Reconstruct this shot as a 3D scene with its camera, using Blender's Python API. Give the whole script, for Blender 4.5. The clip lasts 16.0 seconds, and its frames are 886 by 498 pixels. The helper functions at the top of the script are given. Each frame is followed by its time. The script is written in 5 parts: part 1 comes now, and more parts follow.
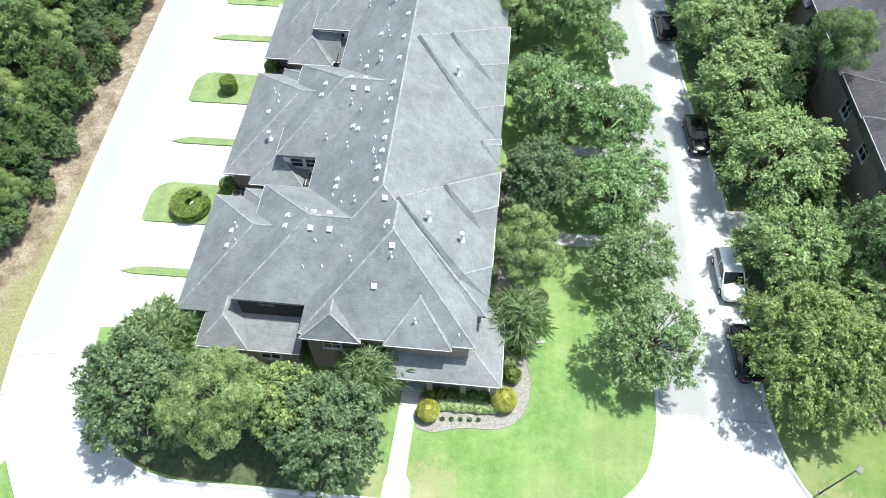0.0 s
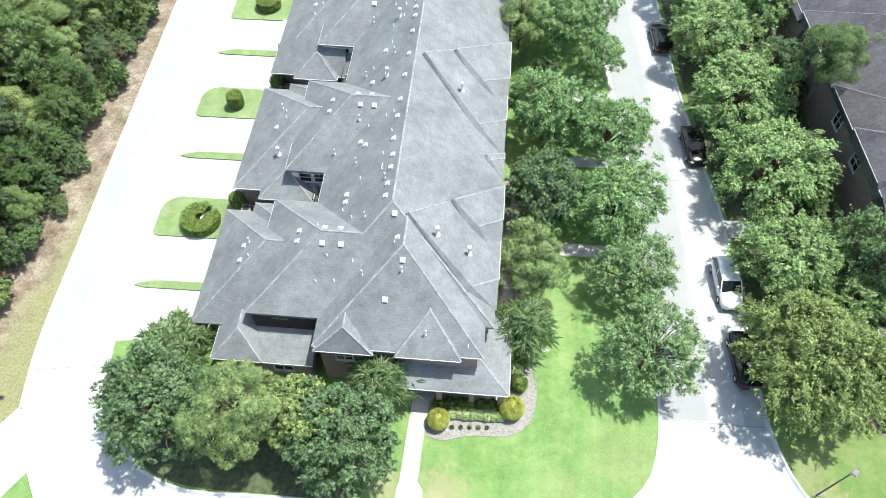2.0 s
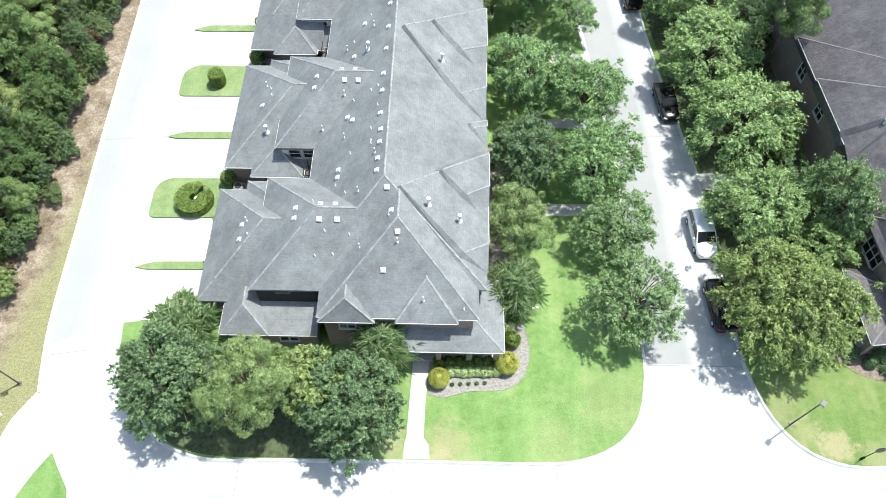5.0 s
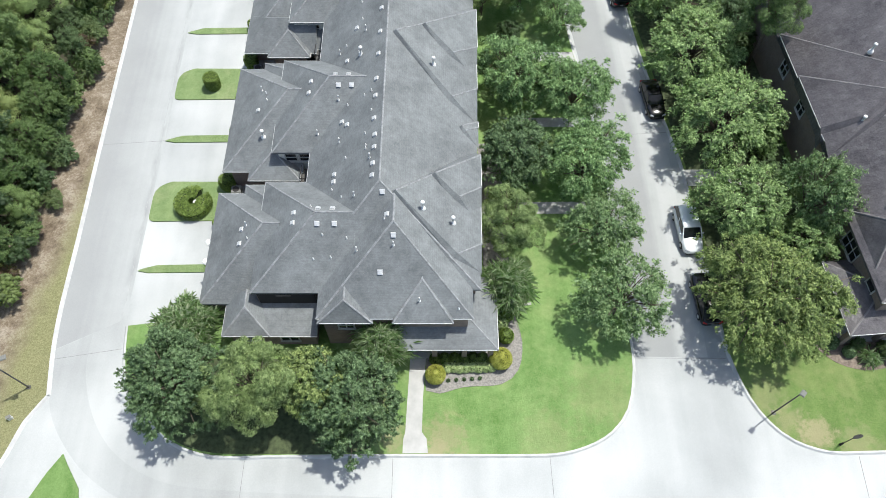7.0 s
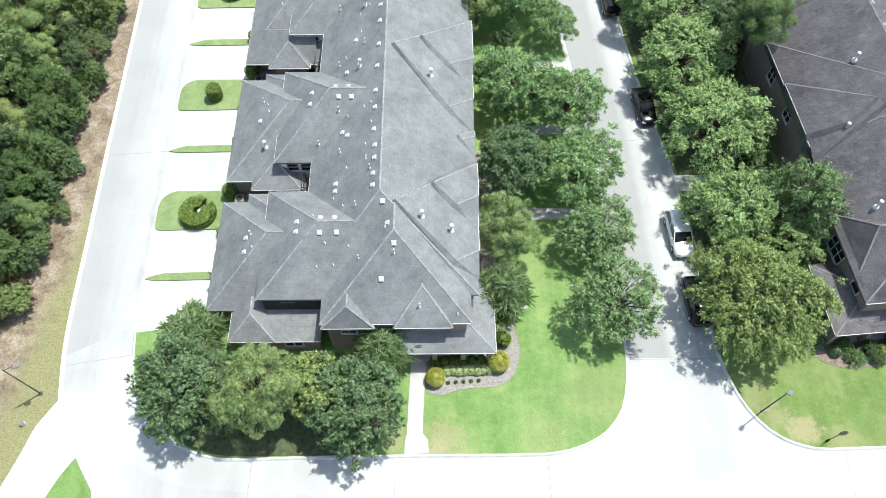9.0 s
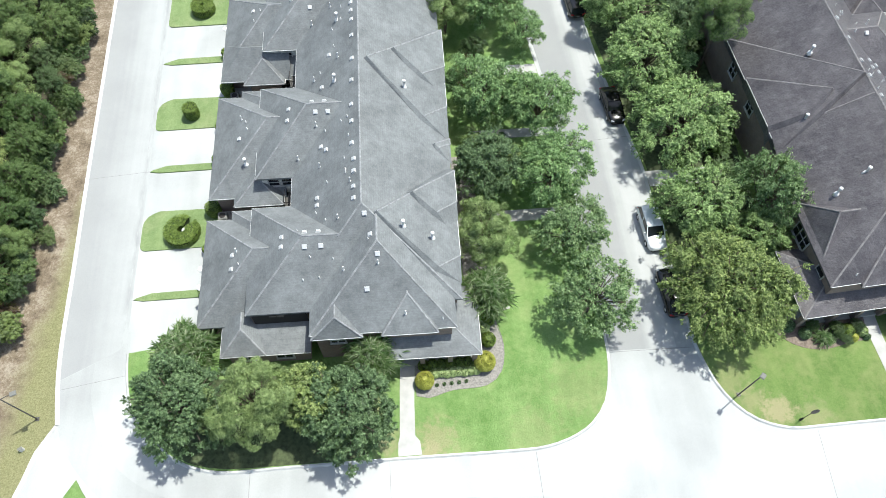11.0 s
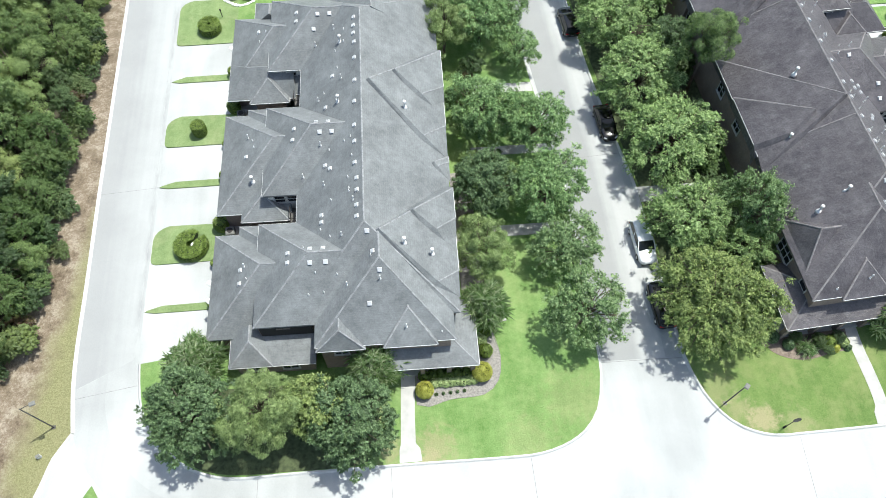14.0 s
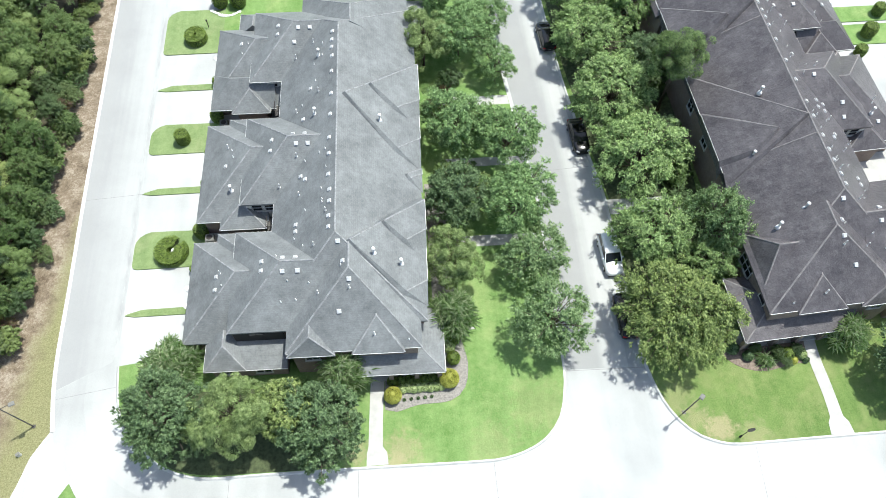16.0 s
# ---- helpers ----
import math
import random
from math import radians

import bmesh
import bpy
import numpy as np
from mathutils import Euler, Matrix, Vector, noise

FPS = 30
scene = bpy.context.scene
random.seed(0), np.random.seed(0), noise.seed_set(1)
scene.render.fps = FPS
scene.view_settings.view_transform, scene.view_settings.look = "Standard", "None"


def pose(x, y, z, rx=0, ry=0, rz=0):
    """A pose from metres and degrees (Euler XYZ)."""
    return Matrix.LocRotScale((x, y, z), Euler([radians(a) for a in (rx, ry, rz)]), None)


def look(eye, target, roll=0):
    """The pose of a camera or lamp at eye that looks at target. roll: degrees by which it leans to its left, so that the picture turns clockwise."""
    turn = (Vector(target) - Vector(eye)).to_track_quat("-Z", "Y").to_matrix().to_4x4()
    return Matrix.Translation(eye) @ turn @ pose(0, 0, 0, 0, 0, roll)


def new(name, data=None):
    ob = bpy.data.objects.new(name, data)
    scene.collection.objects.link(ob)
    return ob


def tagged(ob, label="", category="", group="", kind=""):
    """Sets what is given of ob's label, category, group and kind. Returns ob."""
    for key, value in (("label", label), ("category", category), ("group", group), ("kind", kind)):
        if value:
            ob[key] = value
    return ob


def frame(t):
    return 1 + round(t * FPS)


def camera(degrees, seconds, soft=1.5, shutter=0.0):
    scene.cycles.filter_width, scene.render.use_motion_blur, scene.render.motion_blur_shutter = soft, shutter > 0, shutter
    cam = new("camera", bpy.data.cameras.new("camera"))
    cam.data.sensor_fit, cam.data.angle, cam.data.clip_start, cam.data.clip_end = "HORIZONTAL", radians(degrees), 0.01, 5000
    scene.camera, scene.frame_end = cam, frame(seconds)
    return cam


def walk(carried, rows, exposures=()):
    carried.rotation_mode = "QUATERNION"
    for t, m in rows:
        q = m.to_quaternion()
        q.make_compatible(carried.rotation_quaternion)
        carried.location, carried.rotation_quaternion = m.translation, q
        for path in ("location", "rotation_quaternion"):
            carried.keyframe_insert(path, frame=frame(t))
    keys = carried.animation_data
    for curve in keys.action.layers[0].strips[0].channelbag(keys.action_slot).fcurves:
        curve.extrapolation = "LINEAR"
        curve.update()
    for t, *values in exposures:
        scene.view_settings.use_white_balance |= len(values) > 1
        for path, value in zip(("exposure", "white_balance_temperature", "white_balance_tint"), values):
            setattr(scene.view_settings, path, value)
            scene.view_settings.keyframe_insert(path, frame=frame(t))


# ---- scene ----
cam = camera(63.9, 16.0, 0.45)
PATH = [
    (0, (5.169, -12.735, 47.155), (5.075, -11.62, 45.498), -0.2),
    (0.5, (5.086, -12.747, 47.608), (4.996, -11.632, 45.95), -0.2),
    (1, (4.928, -12.761, 48.031), (4.844, -11.645, 46.373), -0.1),
    (1.5, (4.507, -12.798, 48.49), (4.43, -11.682, 46.832), 0.1),
    (2, (4.063, -12.855, 48.906), (3.991, -11.738, 47.248), 0.2),
    (2.5, (3.602, -12.864, 49.374), (3.535, -11.749, 47.716), 0.2),
    (3, (3.196, -12.983, 49.804), (3.136, -11.865, 48.147), 0.3),
    (3.5, (3.168, -12.916, 50.329), (3.11, -11.801, 48.67), 0.2),
    (4, (3.103, -13.009, 50.743), (3.063, -11.891, 49.085), 0.2),
    (4.5, (3.098, -13.055, 51.248), (3.075, -11.938, 49.589), 0.1),
    (4.7, (2.944, -13.26, 51.408), (2.934, -12.183, 49.722), 0.2),
    (6.8, (2.75, -12.966, 53.661), (2.768, -12.087, 51.865), 0.3),
    (7, (2.74, -12.886, 53.871), (2.761, -11.924, 52.118), 0.3),
    (7.5, (2.686, -13.124, 54.267), (2.711, -12.103, 52.548), 0.3),
    (8, (2.62, -13.211, 54.736), (2.648, -12.214, 53.002), 0.3),
    (10.5, (2.436, -13.205, 57.242), (2.488, -12.258, 55.481), 0.4),
    (11, (2.381, -13.171, 57.745), (2.468, -12.228, 55.983), 0.3),
    (11.5, (2.348, -13.216, 58.204), (2.438, -12.272, 56.443), 0.4),
    (12, (2.276, -13.176, 58.75), (2.367, -12.234, 56.988), 0.5),
    (12.5, (2.253, -13.237, 59.204), (2.344, -12.293, 57.443), 0.5),
    (13, (2.241, -13.271, 59.69), (2.332, -12.327, 57.929), 0.5),
    (13.5, (2.172, -13.245, 60.185), (2.264, -12.302, 58.424), 0.5),
    (14, (2.313, -13.279, 60.678), (2.404, -12.336, 58.917), 0.5),
    (14.5, (2.629, -13.34, 61.208), (2.723, -12.397, 59.447), 0.8),
    (15, (3.34, -13.449, 61.733), (3.433, -12.505, 59.972), 0.7),
    (15.5, (4.264, -13.455, 62.342), (4.356, -12.514, 60.579), 0.7),
    (16, (5.222, -13.599, 62.925), (5.306, -12.657, 61.163), 0.9),
]
EXPOSURES = [(0.0, 0.68, 6310, 3.0), (4.5, 0.75, 6310, 3.0), (5.6, 0.39, 6380, 5.0), (7.0, 0.07, 6380, 6.0), (7.5, 0.33, 6380, 5.0), (8.0, 0.52, 6380, 4.0), (10.5, 0.3, 6380, 4.0), (13.0, 0.3, 6380, 4.0), (16.0, 0.36, 6380, 4.0)]
walk(cam, [(t, look(eye, target, roll)) for t, eye, target, roll in PATH], EXPOSURES)

# ---- world, sun, exposure ----
SHADE = Vector((-0.31, -0.2, -1.0))          # where a metre of height throws its shadow
SUN_EL = math.atan2(1.0, math.hypot(SHADE.x, SHADE.y))
SUN_AZ = math.atan2(-SHADE.x, -SHADE.y)        # clockwise from +y
world = bpy.data.worlds.new("sky")
scene.world = world
world.use_nodes = True
wn = world.node_tree
sky = wn.nodes.new("ShaderNodeTexSky")
sky.sky_type, sky.sun_disc = "NISHITA", False
sky.sun_elevation, sky.sun_rotation = SUN_EL, SUN_AZ
sky.air_density, sky.dust_density, sky.ozone_density = 1.0, 2.5, 0.6      # humid summer haze
wn.links.new(sky.outputs["Color"], wn.nodes["Background"].inputs["Color"])
wn.nodes["Background"].inputs["Strength"].default_value = 0.15
sun_data = bpy.data.lights.new("sun", "SUN")
sun_data.energy, sun_data.angle, sun_data.color = 4.4, radians(0.5), (1.0, 0.97, 0.91)
sun = new("sun", sun_data)
sun.matrix_world = look((0, 0, 80), Vector((0, 0, 80)) + SHADE)

# ---- materials ----


class Nodes:
    """A small helper to write node materials."""

    def __init__(self, name):
        self.mat = bpy.data.materials.new(name)
        self.mat.use_nodes = True
        self.t = self.mat.node_tree
        self.bsdf = self.t.nodes["Principled BSDF"]
        self.coord = self.t.nodes.new("ShaderNodeTexCoord").outputs["Object"]

    def link(self, a, b):
        self.t.links.new(a, b)

    def noise(self, scale, detail=4.0, rough=0.6, vec=None):
        n = self.t.nodes.new("ShaderNodeTexNoise")
        n.inputs["Scale"].default_value, n.inputs["Detail"].default_value, n.inputs["Roughness"].default_value = scale, detail, rough
        self.link(vec or self.coord, n.inputs["Vector"])
        return n.outputs["Fac"]

    def stretch(self, sx, sy, sz):
        n = self.t.nodes.new("ShaderNodeMapping")
        n.inputs["Scale"].default_value = (sx, sy, sz)
        self.link(self.coord, n.inputs["Vector"])
        return n.outputs["Vector"]

    def ramp(self, fac, *stops):
        n = self.t.nodes.new("ShaderNodeValToRGB")
        e = n.color_ramp.elements
        while len(e) < len(stops):
            e.new(0.5)
        for el, (p, c) in zip(e, stops):
            el.position, el.color = p, (*c, 1.0)
        self.link(fac, n.inputs["Fac"])
        return n.outputs["Color"]

    def mix(self, fac, a, b, how="MIX"):
        n = self.t.nodes.new("ShaderNodeMix")
        n.data_type, n.blend_type = "RGBA", how
        for sock, v in (("Factor", fac), ("A", a), ("B", b)):
            s = [i for i in n.inputs if i.name == sock and i.type == ("VALUE" if sock == "Factor" else "RGBA")][0]
            if isinstance(v, (int, float)):
                s.default_value = v
            elif isinstance(v, tuple):
                s.default_value = (*v, 1.0)
            else:
                self.link(v, s)
        return [o for o in n.outputs if o.type == "RGBA"][0]

    def math(self, op, a, b=None, c=None):
        n = self.t.nodes.new("ShaderNodeMath")
        n.operation = op
        for i, v in enumerate((a, b, c)):
            if v is None:
                continue
            if isinstance(v, (int, float)):
                n.inputs[i].default_value = v
            else:
                self.link(v, n.inputs[i])
        return n.outputs[0]

    def axis(self, name):
        n = self.t.nodes.new("ShaderNodeSeparateXYZ")
        self.link(self.coord, n.inputs[0])
        return n.outputs[name]

    def island(self):
        return self.t.nodes.new("ShaderNodeNewGeometry").outputs["Random Per Island"]

    def each(self):
        return self.t.nodes.new("ShaderNodeObjectInfo").outputs["Random"]

    def bump(self, height, strength, distance):
        n = self.t.nodes.new("ShaderNodeBump")
        n.inputs["Strength"].default_value, n.inputs["Distance"].default_value = strength, distance
        self.link(height, n.inputs["Height"])
        self.link(n.outputs["Normal"], self.bsdf.inputs["Normal"])

    def done(self, colour, rough=0.8, metal=0.0, spec=None):
        if isinstance(colour, tuple):
            self.bsdf.inputs["Base Color"].default_value = (*colour, 1.0)
        else:
            self.link(colour, self.bsdf.inputs["Base Color"])
        self.bsdf.inputs["Roughness"].default_value = rough
        self.bsdf.inputs["Metallic"].default_value = metal
        if spec is not None:
            self.bsdf.inputs["Specular IOR Level"].default_value = spec
        return self.mat


def plain(name, colour, rough=0.6, metal=0.0, vary=0.12, scale=3.0):
    n = Nodes(name)
    f = n.noise(scale, 5)
    lo, hi = tuple(c * (1 - vary) for c in colour), tuple(min(1, c * (1 + vary)) for c in colour)
    n.bump(n.noise(scale * 14, 3), 0.15, 0.01)
    return n.done(n.ramp(f, (0.3, lo), (0.7, hi)), rough, metal)


def shingle(name, dark, light, streak, sheen, glint, gloss=0.7, spec=0.2):
    """Asphalt shingles: courses by height, soft tab-to-tab variation, broad weathering, stains that run down the slope, a dusty sheen."""
    n = Nodes(name)
    z = n.axis("Z")
    course = n.math("FRACT", n.math("MULTIPLY", z, 1 / 0.115))
    tabs = n.noise(1.0, 3, 0.6, n.stretch(4.6, 4.6, 8.7))
    grain = n.noise(9.0, 5, 0.85)
    broad = n.noise(0.3, 5, 0.65)
    mid = n.noise(1.3, 4, 0.6)
    f = n.math("ADD", n.math("MULTIPLY", tabs, 0.2), n.math("ADD", n.math("MULTIPLY", grain, 0.2), n.math("ADD", n.math("MULTIPLY", broad, 0.38), n.math("MULTIPLY", mid, 0.22))))
    base = n.ramp(f, (0.39, dark), (0.61, light))
    line = n.math("LESS_THAN", course, 0.22)
    base = n.mix(n.math("MULTIPLY", line, 0.1), base, tuple(c * 0.45 for c in dark))
    runs = n.ramp(n.noise(1.0, 5, 0.65, n.stretch(1.1, 1.1, 0.16)), (0.52, (0, 0, 0)), (0.72, (1, 1, 1)))
    base = n.mix(n.math("MULTIPLY", runs, 0.4), base, streak)
    wave = n.noise(1.0, 4, 0.7, n.stretch(2.6, 2.6, 1.2))
    n.bump(n.math("ADD", n.math("ADD", n.math("MULTIPLY", course, 0.22), n.math("MULTIPLY", grain, 0.5)), n.math("MULTIPLY", wave, glint)), 0.6, 0.02)
    n.bsdf.inputs["Sheen Weight"].default_value, n.bsdf.inputs["Sheen Roughness"].default_value = sheen, 0.35
    return n.done(base, gloss, 0.0, spec)


M = {}
M["roof"] = shingle("weathered_grey_shingle", (0.125, 0.133, 0.138), (0.247, 0.262, 0.267), (0.112, 0.12, 0.125), 0.12, 0.8, 0.6, 0.35)
M["roof_brown"] = shingle("weathered_brown_shingle", (0.041, 0.036, 0.04), (0.127, 0.116, 0.123), (0.21, 0.197, 0.205), 0.2, 7.0, 0.38, 0.65)
M["cap"] = plain("ridge_cap_shingle", (0.265, 0.272, 0.28), 0.9, 0, 0.35, 2.5)
M["cap_brown"] = plain("brown_ridge_cap_shingle", (0.21, 0.198, 0.2), 0.9, 0, 0.35, 2.5)
M["white"] = plain("white_paint", (0.78, 0.78, 0.76), 0.5, 0, 0.06, 2.0)
M["frame"] = plain("pale_grey_frame_paint", (0.46, 0.46, 0.45), 0.5, 0, 0.1, 2.0)
M["siding"] = plain("pale_siding", (0.72, 0.71, 0.67), 0.7, 0, 0.08, 1.2)
M["flash"] = plain("galvanised_metal", (0.7, 0.7, 0.7), 0.45, 0.35, 0.15, 4.0)
M["pipe"] = plain("white_pipe", (0.75, 0.75, 0.74), 0.5, 0, 0.08, 6.0)
M["dark_metal"] = plain("bronze_metal", (0.045, 0.04, 0.038), 0.45, 0.5, 0.2, 8.0)
M["lamp_metal"] = plain("weathered_bronze_metal", (0.1, 0.095, 0.088), 0.5, 0.3, 0.2, 8.0)
M["black"] = plain("black_rubber", (0.02, 0.02, 0.02), 0.8, 0, 0.2, 8.0)
M["lens"] = plain("grey_lamp_head", (0.2, 0.2, 0.185), 0.85, 0.0, 0.1, 8.0)
M["bark"] = plain("bark", (0.13, 0.1, 0.075), 0.9, 0, 0.35, 6.0)


def brick_mat():
    n = Nodes("brick")
    b = n.t.nodes.new("ShaderNodeTexBrick")
    comb = n.t.nodes.new("ShaderNodeCombineXYZ")
    n.link(n.math("ADD", n.axis("X"), n.axis("Y")), comb.inputs[0])
    n.link(n.axis("Z"), comb.inputs[1])
    n.link(comb.outputs[0], b.inputs["Vector"])
    b.inputs["Scale"].default_value = 1.0
    b.inputs["Brick Width"].default_value, b.inputs["Row Height"].default_value, b.inputs["Mortar Size"].default_value = 0.21, 0.075, 0.008
    b.inputs["Color1"].default_value, b.inputs["Color2"].default_value = (0.2, 0.148, 0.125, 1), (0.28, 0.215, 0.18, 1)
    b.inputs["Mortar"].default_value = (0.27, 0.25, 0.22, 1)
    n.bump(b.outputs["Fac"], -0.5, 0.01)
    return n.done(n.mix(0.35, b.outputs["Color"], n.ramp(n.noise(1.1), (0.3, (0.13, 0.092, 0.078)), (0.7, (0.27, 0.21, 0.178)))), 0.85)


def concrete_mat(name, lo, mid, hi, wear=0.24):
    n = Nodes(name)
    broad = n.noise(0.1, 4, 0.5)
    fine = n.noise(11.0, 5, 0.7)
    lanes = n.noise(1.0, 3, 0.5, n.stretch(0.42, 0.035, 0.3))
    f = n.math("ADD", n.math("MULTIPLY", broad, 0.84 - wear), n.math("ADD", n.math("MULTIPLY", fine, 0.16), n.math("MULTIPLY", lanes, wear)))
    n.bump(fine, 0.2, 0.01)
    return n.done(n.ramp(f, (0.36, lo), (0.48, mid), (0.60, hi)), 0.85, 0, 0.3)


def graded_mat(name, grey, pale, x0, slope, y0, width, rim=None):
    """Road concrete: greyer where tyres run at the side of a line along y, cleaned towards the other side over a width."""
    n = Nodes(name)
    bend = n.math("MULTIPLY", n.math("MAXIMUM", n.math("SUBTRACT", n.axis("Y"), y0), 0.0), slope)
    u = n.math("ADD", n.math("ADD", n.axis("X"), bend), -x0)
    long_marks = n.noise(1.0, 3, 0.5, n.stretch(1.6, 0.05, 0.3))
    broad, fine = n.noise(0.22, 4, 0.6), n.noise(11.0, 5, 0.7)
    wob = n.math("MULTIPLY", n.math("SUBTRACT", n.math("ADD", n.math("MULTIPLY", long_marks, 0.6), n.math("MULTIPLY", broad, 0.4)), 0.5), width * 1.3)
    f = n.ramp(n.math("MULTIPLY", n.math("ADD", u, wob), 1 / width), (0.0, (0, 0, 0)), (1.0, (1, 1, 1)))
    col = n.mix(f, grey, pale)
    if rim is not None:                       # dirt washed along a seam
        near = n.ramp(n.math("ABSOLUTE", n.math("SUBTRACT", n.axis("X"), rim)), (0.0, (1, 1, 1)), (0.55, (0, 0, 0)))
        smudge = n.ramp(n.noise(1.0, 5, 0.65, n.stretch(0.9, 0.22, 1.0)), (0.42, (0, 0, 0)), (0.68, (1, 1, 1)))
        col = n.mix(n.math("MULTIPLY", n.math("MULTIPLY", near, smudge), 0.55), col, tuple(c * 0.6 for c in grey))
    grit = n.math("ADD", n.math("MULTIPLY", fine, 0.5), n.math("MULTIPLY", broad, 0.5))
    col = n.mix(1.0, col, n.ramp(grit, (0.35, (0.88, 0.88, 0.88)), (0.65, (1, 1, 1))), "MULTIPLY")
    n.bump(fine, 0.2, 0.01)
    return n.done(col, 0.85, 0, 0.3)


def grass_mat(name, lush, pale, bare, worn=0.54, patches=(), dry=(0.42, 0.37, 0.22)):
    """patches: bare or yellowed places (x, y, radius, strength) with ragged edges."""
    n = Nodes(name)
    broad = n.noise(0.16, 5, 0.65)
    mow = n.noise(1.0, 2, 0.5, n.stretch(0.9, 0.10, 1.0))
    fine = n.noise(7.0, 5, 0.85)
    mid = n.noise(1.6, 5, 0.7)
    f = n.math("ADD", n.math("MULTIPLY", broad, 0.3), n.math("ADD", n.math("MULTIPLY", fine, 0.34), n.math("ADD", n.math("MULTIPLY", mow, 0.2), n.math("MULTIPLY", mid, 0.2))))
    col = n.ramp(f, (0.41, lush), (0.63, pale))
    spots = n.ramp(n.noise(0.3, 6, 0.72), (worn, (0, 0, 0)), (worn + 0.2, (1, 1, 1)))
    col = n.mix(n.math("MULTIPLY", spots, 0.5), col, bare)
    for px, py, r, strength in patches:
        far = n.t.nodes.new("ShaderNodeVectorMath")
        far.operation = "DISTANCE"
        far.inputs[1].default_value = (px, py, 0.07)
        n.link(n.coord, far.inputs[0])
        ragged = n.math("ADD", n.math("MULTIPLY", far.outputs["Value"], 1 / r), n.math("MULTIPLY", n.math("SUBTRACT", mid, 0.5), 2.6))
        mask = n.ramp(ragged, (0.35, (1, 1, 1)), (1.0, (0, 0, 0)))
        col = n.mix(n.math("MULTIPLY", mask, strength), col, dry)
    n.bump(n.math("ADD", fine, n.noise(60.0, 3)), 0.9, 0.05)
    return n.done(col, 0.9, 0, 0.2)


def dirt_mat():
    n = Nodes("verge_grass_and_pine_straw")
    x = n.axis("X")
    wob = n.math("MULTIPLY", n.math("SUBTRACT", n.noise(0.25, 5, 0.65), 0.5), 5.0)
    wob = n.math("ADD", wob, n.math("MULTIPLY", n.math("SUBTRACT", n.axis("Y"), 13.0), -0.15))
    edge = n.math("ADD", x, wob)
    band = n.ramp(n.math("MULTIPLY", n.math("ADD", edge, 36.0), 1 / 7.0), (0.66, (0, 0, 0)), (0.95, (1, 1, 1)))
    grass = n.ramp(n.noise(9.0, 5, 0.7), (0.35, (0.17, 0.175, 0.08)), (0.7, (0.33, 0.315, 0.175)))
    litter = n.math("ADD", n.math("MULTIPLY", n.noise(0.5, 6, 0.75), 0.6), n.math("MULTIPLY", n.noise(5.0, 5, 0.8), 0.4))
    straw = n.ramp(litter, (0.38, (0.12, 0.092, 0.064)), (0.5, (0.235, 0.19, 0.14)), (0.63, (0.43, 0.38, 0.31)))
    n.bump(n.noise(14.0, 5, 0.7), 0.9, 0.06)
    return n.done(n.mix(band, straw, grass), 0.95, 0, 0.15)


def leaf_mat(name, shade, mid, light, gloss=0.48, vary=0.0):
    n = Nodes(name)
    r = n.island()
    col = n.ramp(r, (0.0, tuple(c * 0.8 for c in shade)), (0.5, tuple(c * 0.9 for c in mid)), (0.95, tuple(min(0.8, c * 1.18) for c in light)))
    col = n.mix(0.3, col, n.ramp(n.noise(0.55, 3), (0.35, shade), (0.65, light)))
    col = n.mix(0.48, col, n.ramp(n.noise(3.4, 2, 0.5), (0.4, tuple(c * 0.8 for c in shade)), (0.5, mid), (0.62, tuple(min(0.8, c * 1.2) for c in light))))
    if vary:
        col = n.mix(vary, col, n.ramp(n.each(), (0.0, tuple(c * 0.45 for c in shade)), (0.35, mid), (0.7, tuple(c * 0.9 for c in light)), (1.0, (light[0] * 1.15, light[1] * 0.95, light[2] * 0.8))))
    n.done(col, gloss, 0, 0.35)
    tr = n.t.nodes.new("ShaderNodeBsdfTranslucent")
    n.link(n.mix(0.5, col, (0.2, 0.31, 0.055)), tr.inputs["Color"])
    mx = n.t.nodes.new("ShaderNodeMixShader")
    mx.inputs[0].default_value = 0.31
    out = n.t.nodes["Material Output"]
    n.link(n.bsdf.outputs[0], mx.inputs[1])
    n.link(tr.outputs[0], mx.inputs[2])
    n.link(mx.outputs[0], out.inputs["Surface"])
    return n.mat


M["brick"] = brick_mat()
M["concrete"] = concrete_mat("pale_concrete", (0.325, 0.332, 0.331), (0.42, 0.43, 0.427), (0.52, 0.528, 0.522))
M["concrete_grey"] = concrete_mat("worn_grey_concrete", (0.31, 0.317, 0.317), (0.39, 0.399, 0.397), (0.475, 0.483, 0.478), 0.36)
M["kerb"] = plain("kerb_concrete", (0.52, 0.52, 0.51), 0.85, 0, 0.15, 1.0)
M["walk"] = plain("walk_concrete", (0.45, 0.443, 0.428), 0.85, 0, 0.14, 0.9)
M["seam"] = plain("faint_seam", (0.37, 0.375, 0.37), 0.9, 0, 0.25, 1.2)
M["joint"] = plain("tar_joint", (0.24, 0.24, 0.235), 0.9, 0, 0.3, 2.0)
M["lawn"] = grass_mat("lawn_grass", (0.116, 0.226, 0.057), (0.26, 0.388, 0.14), (0.36, 0.42, 0.19), 0.48, ((3.2, 0.4, 2.0, 0.55), (2.6, -0.6, 1.2, 0.6), (-0.9, 0.6, 1.6, 0.6), (-1.2, 3.6, 1.2, 0.4), (15.6, 3.4, 3.4, 0.22), (11.0, 0.2, 2.6, 0.2)))
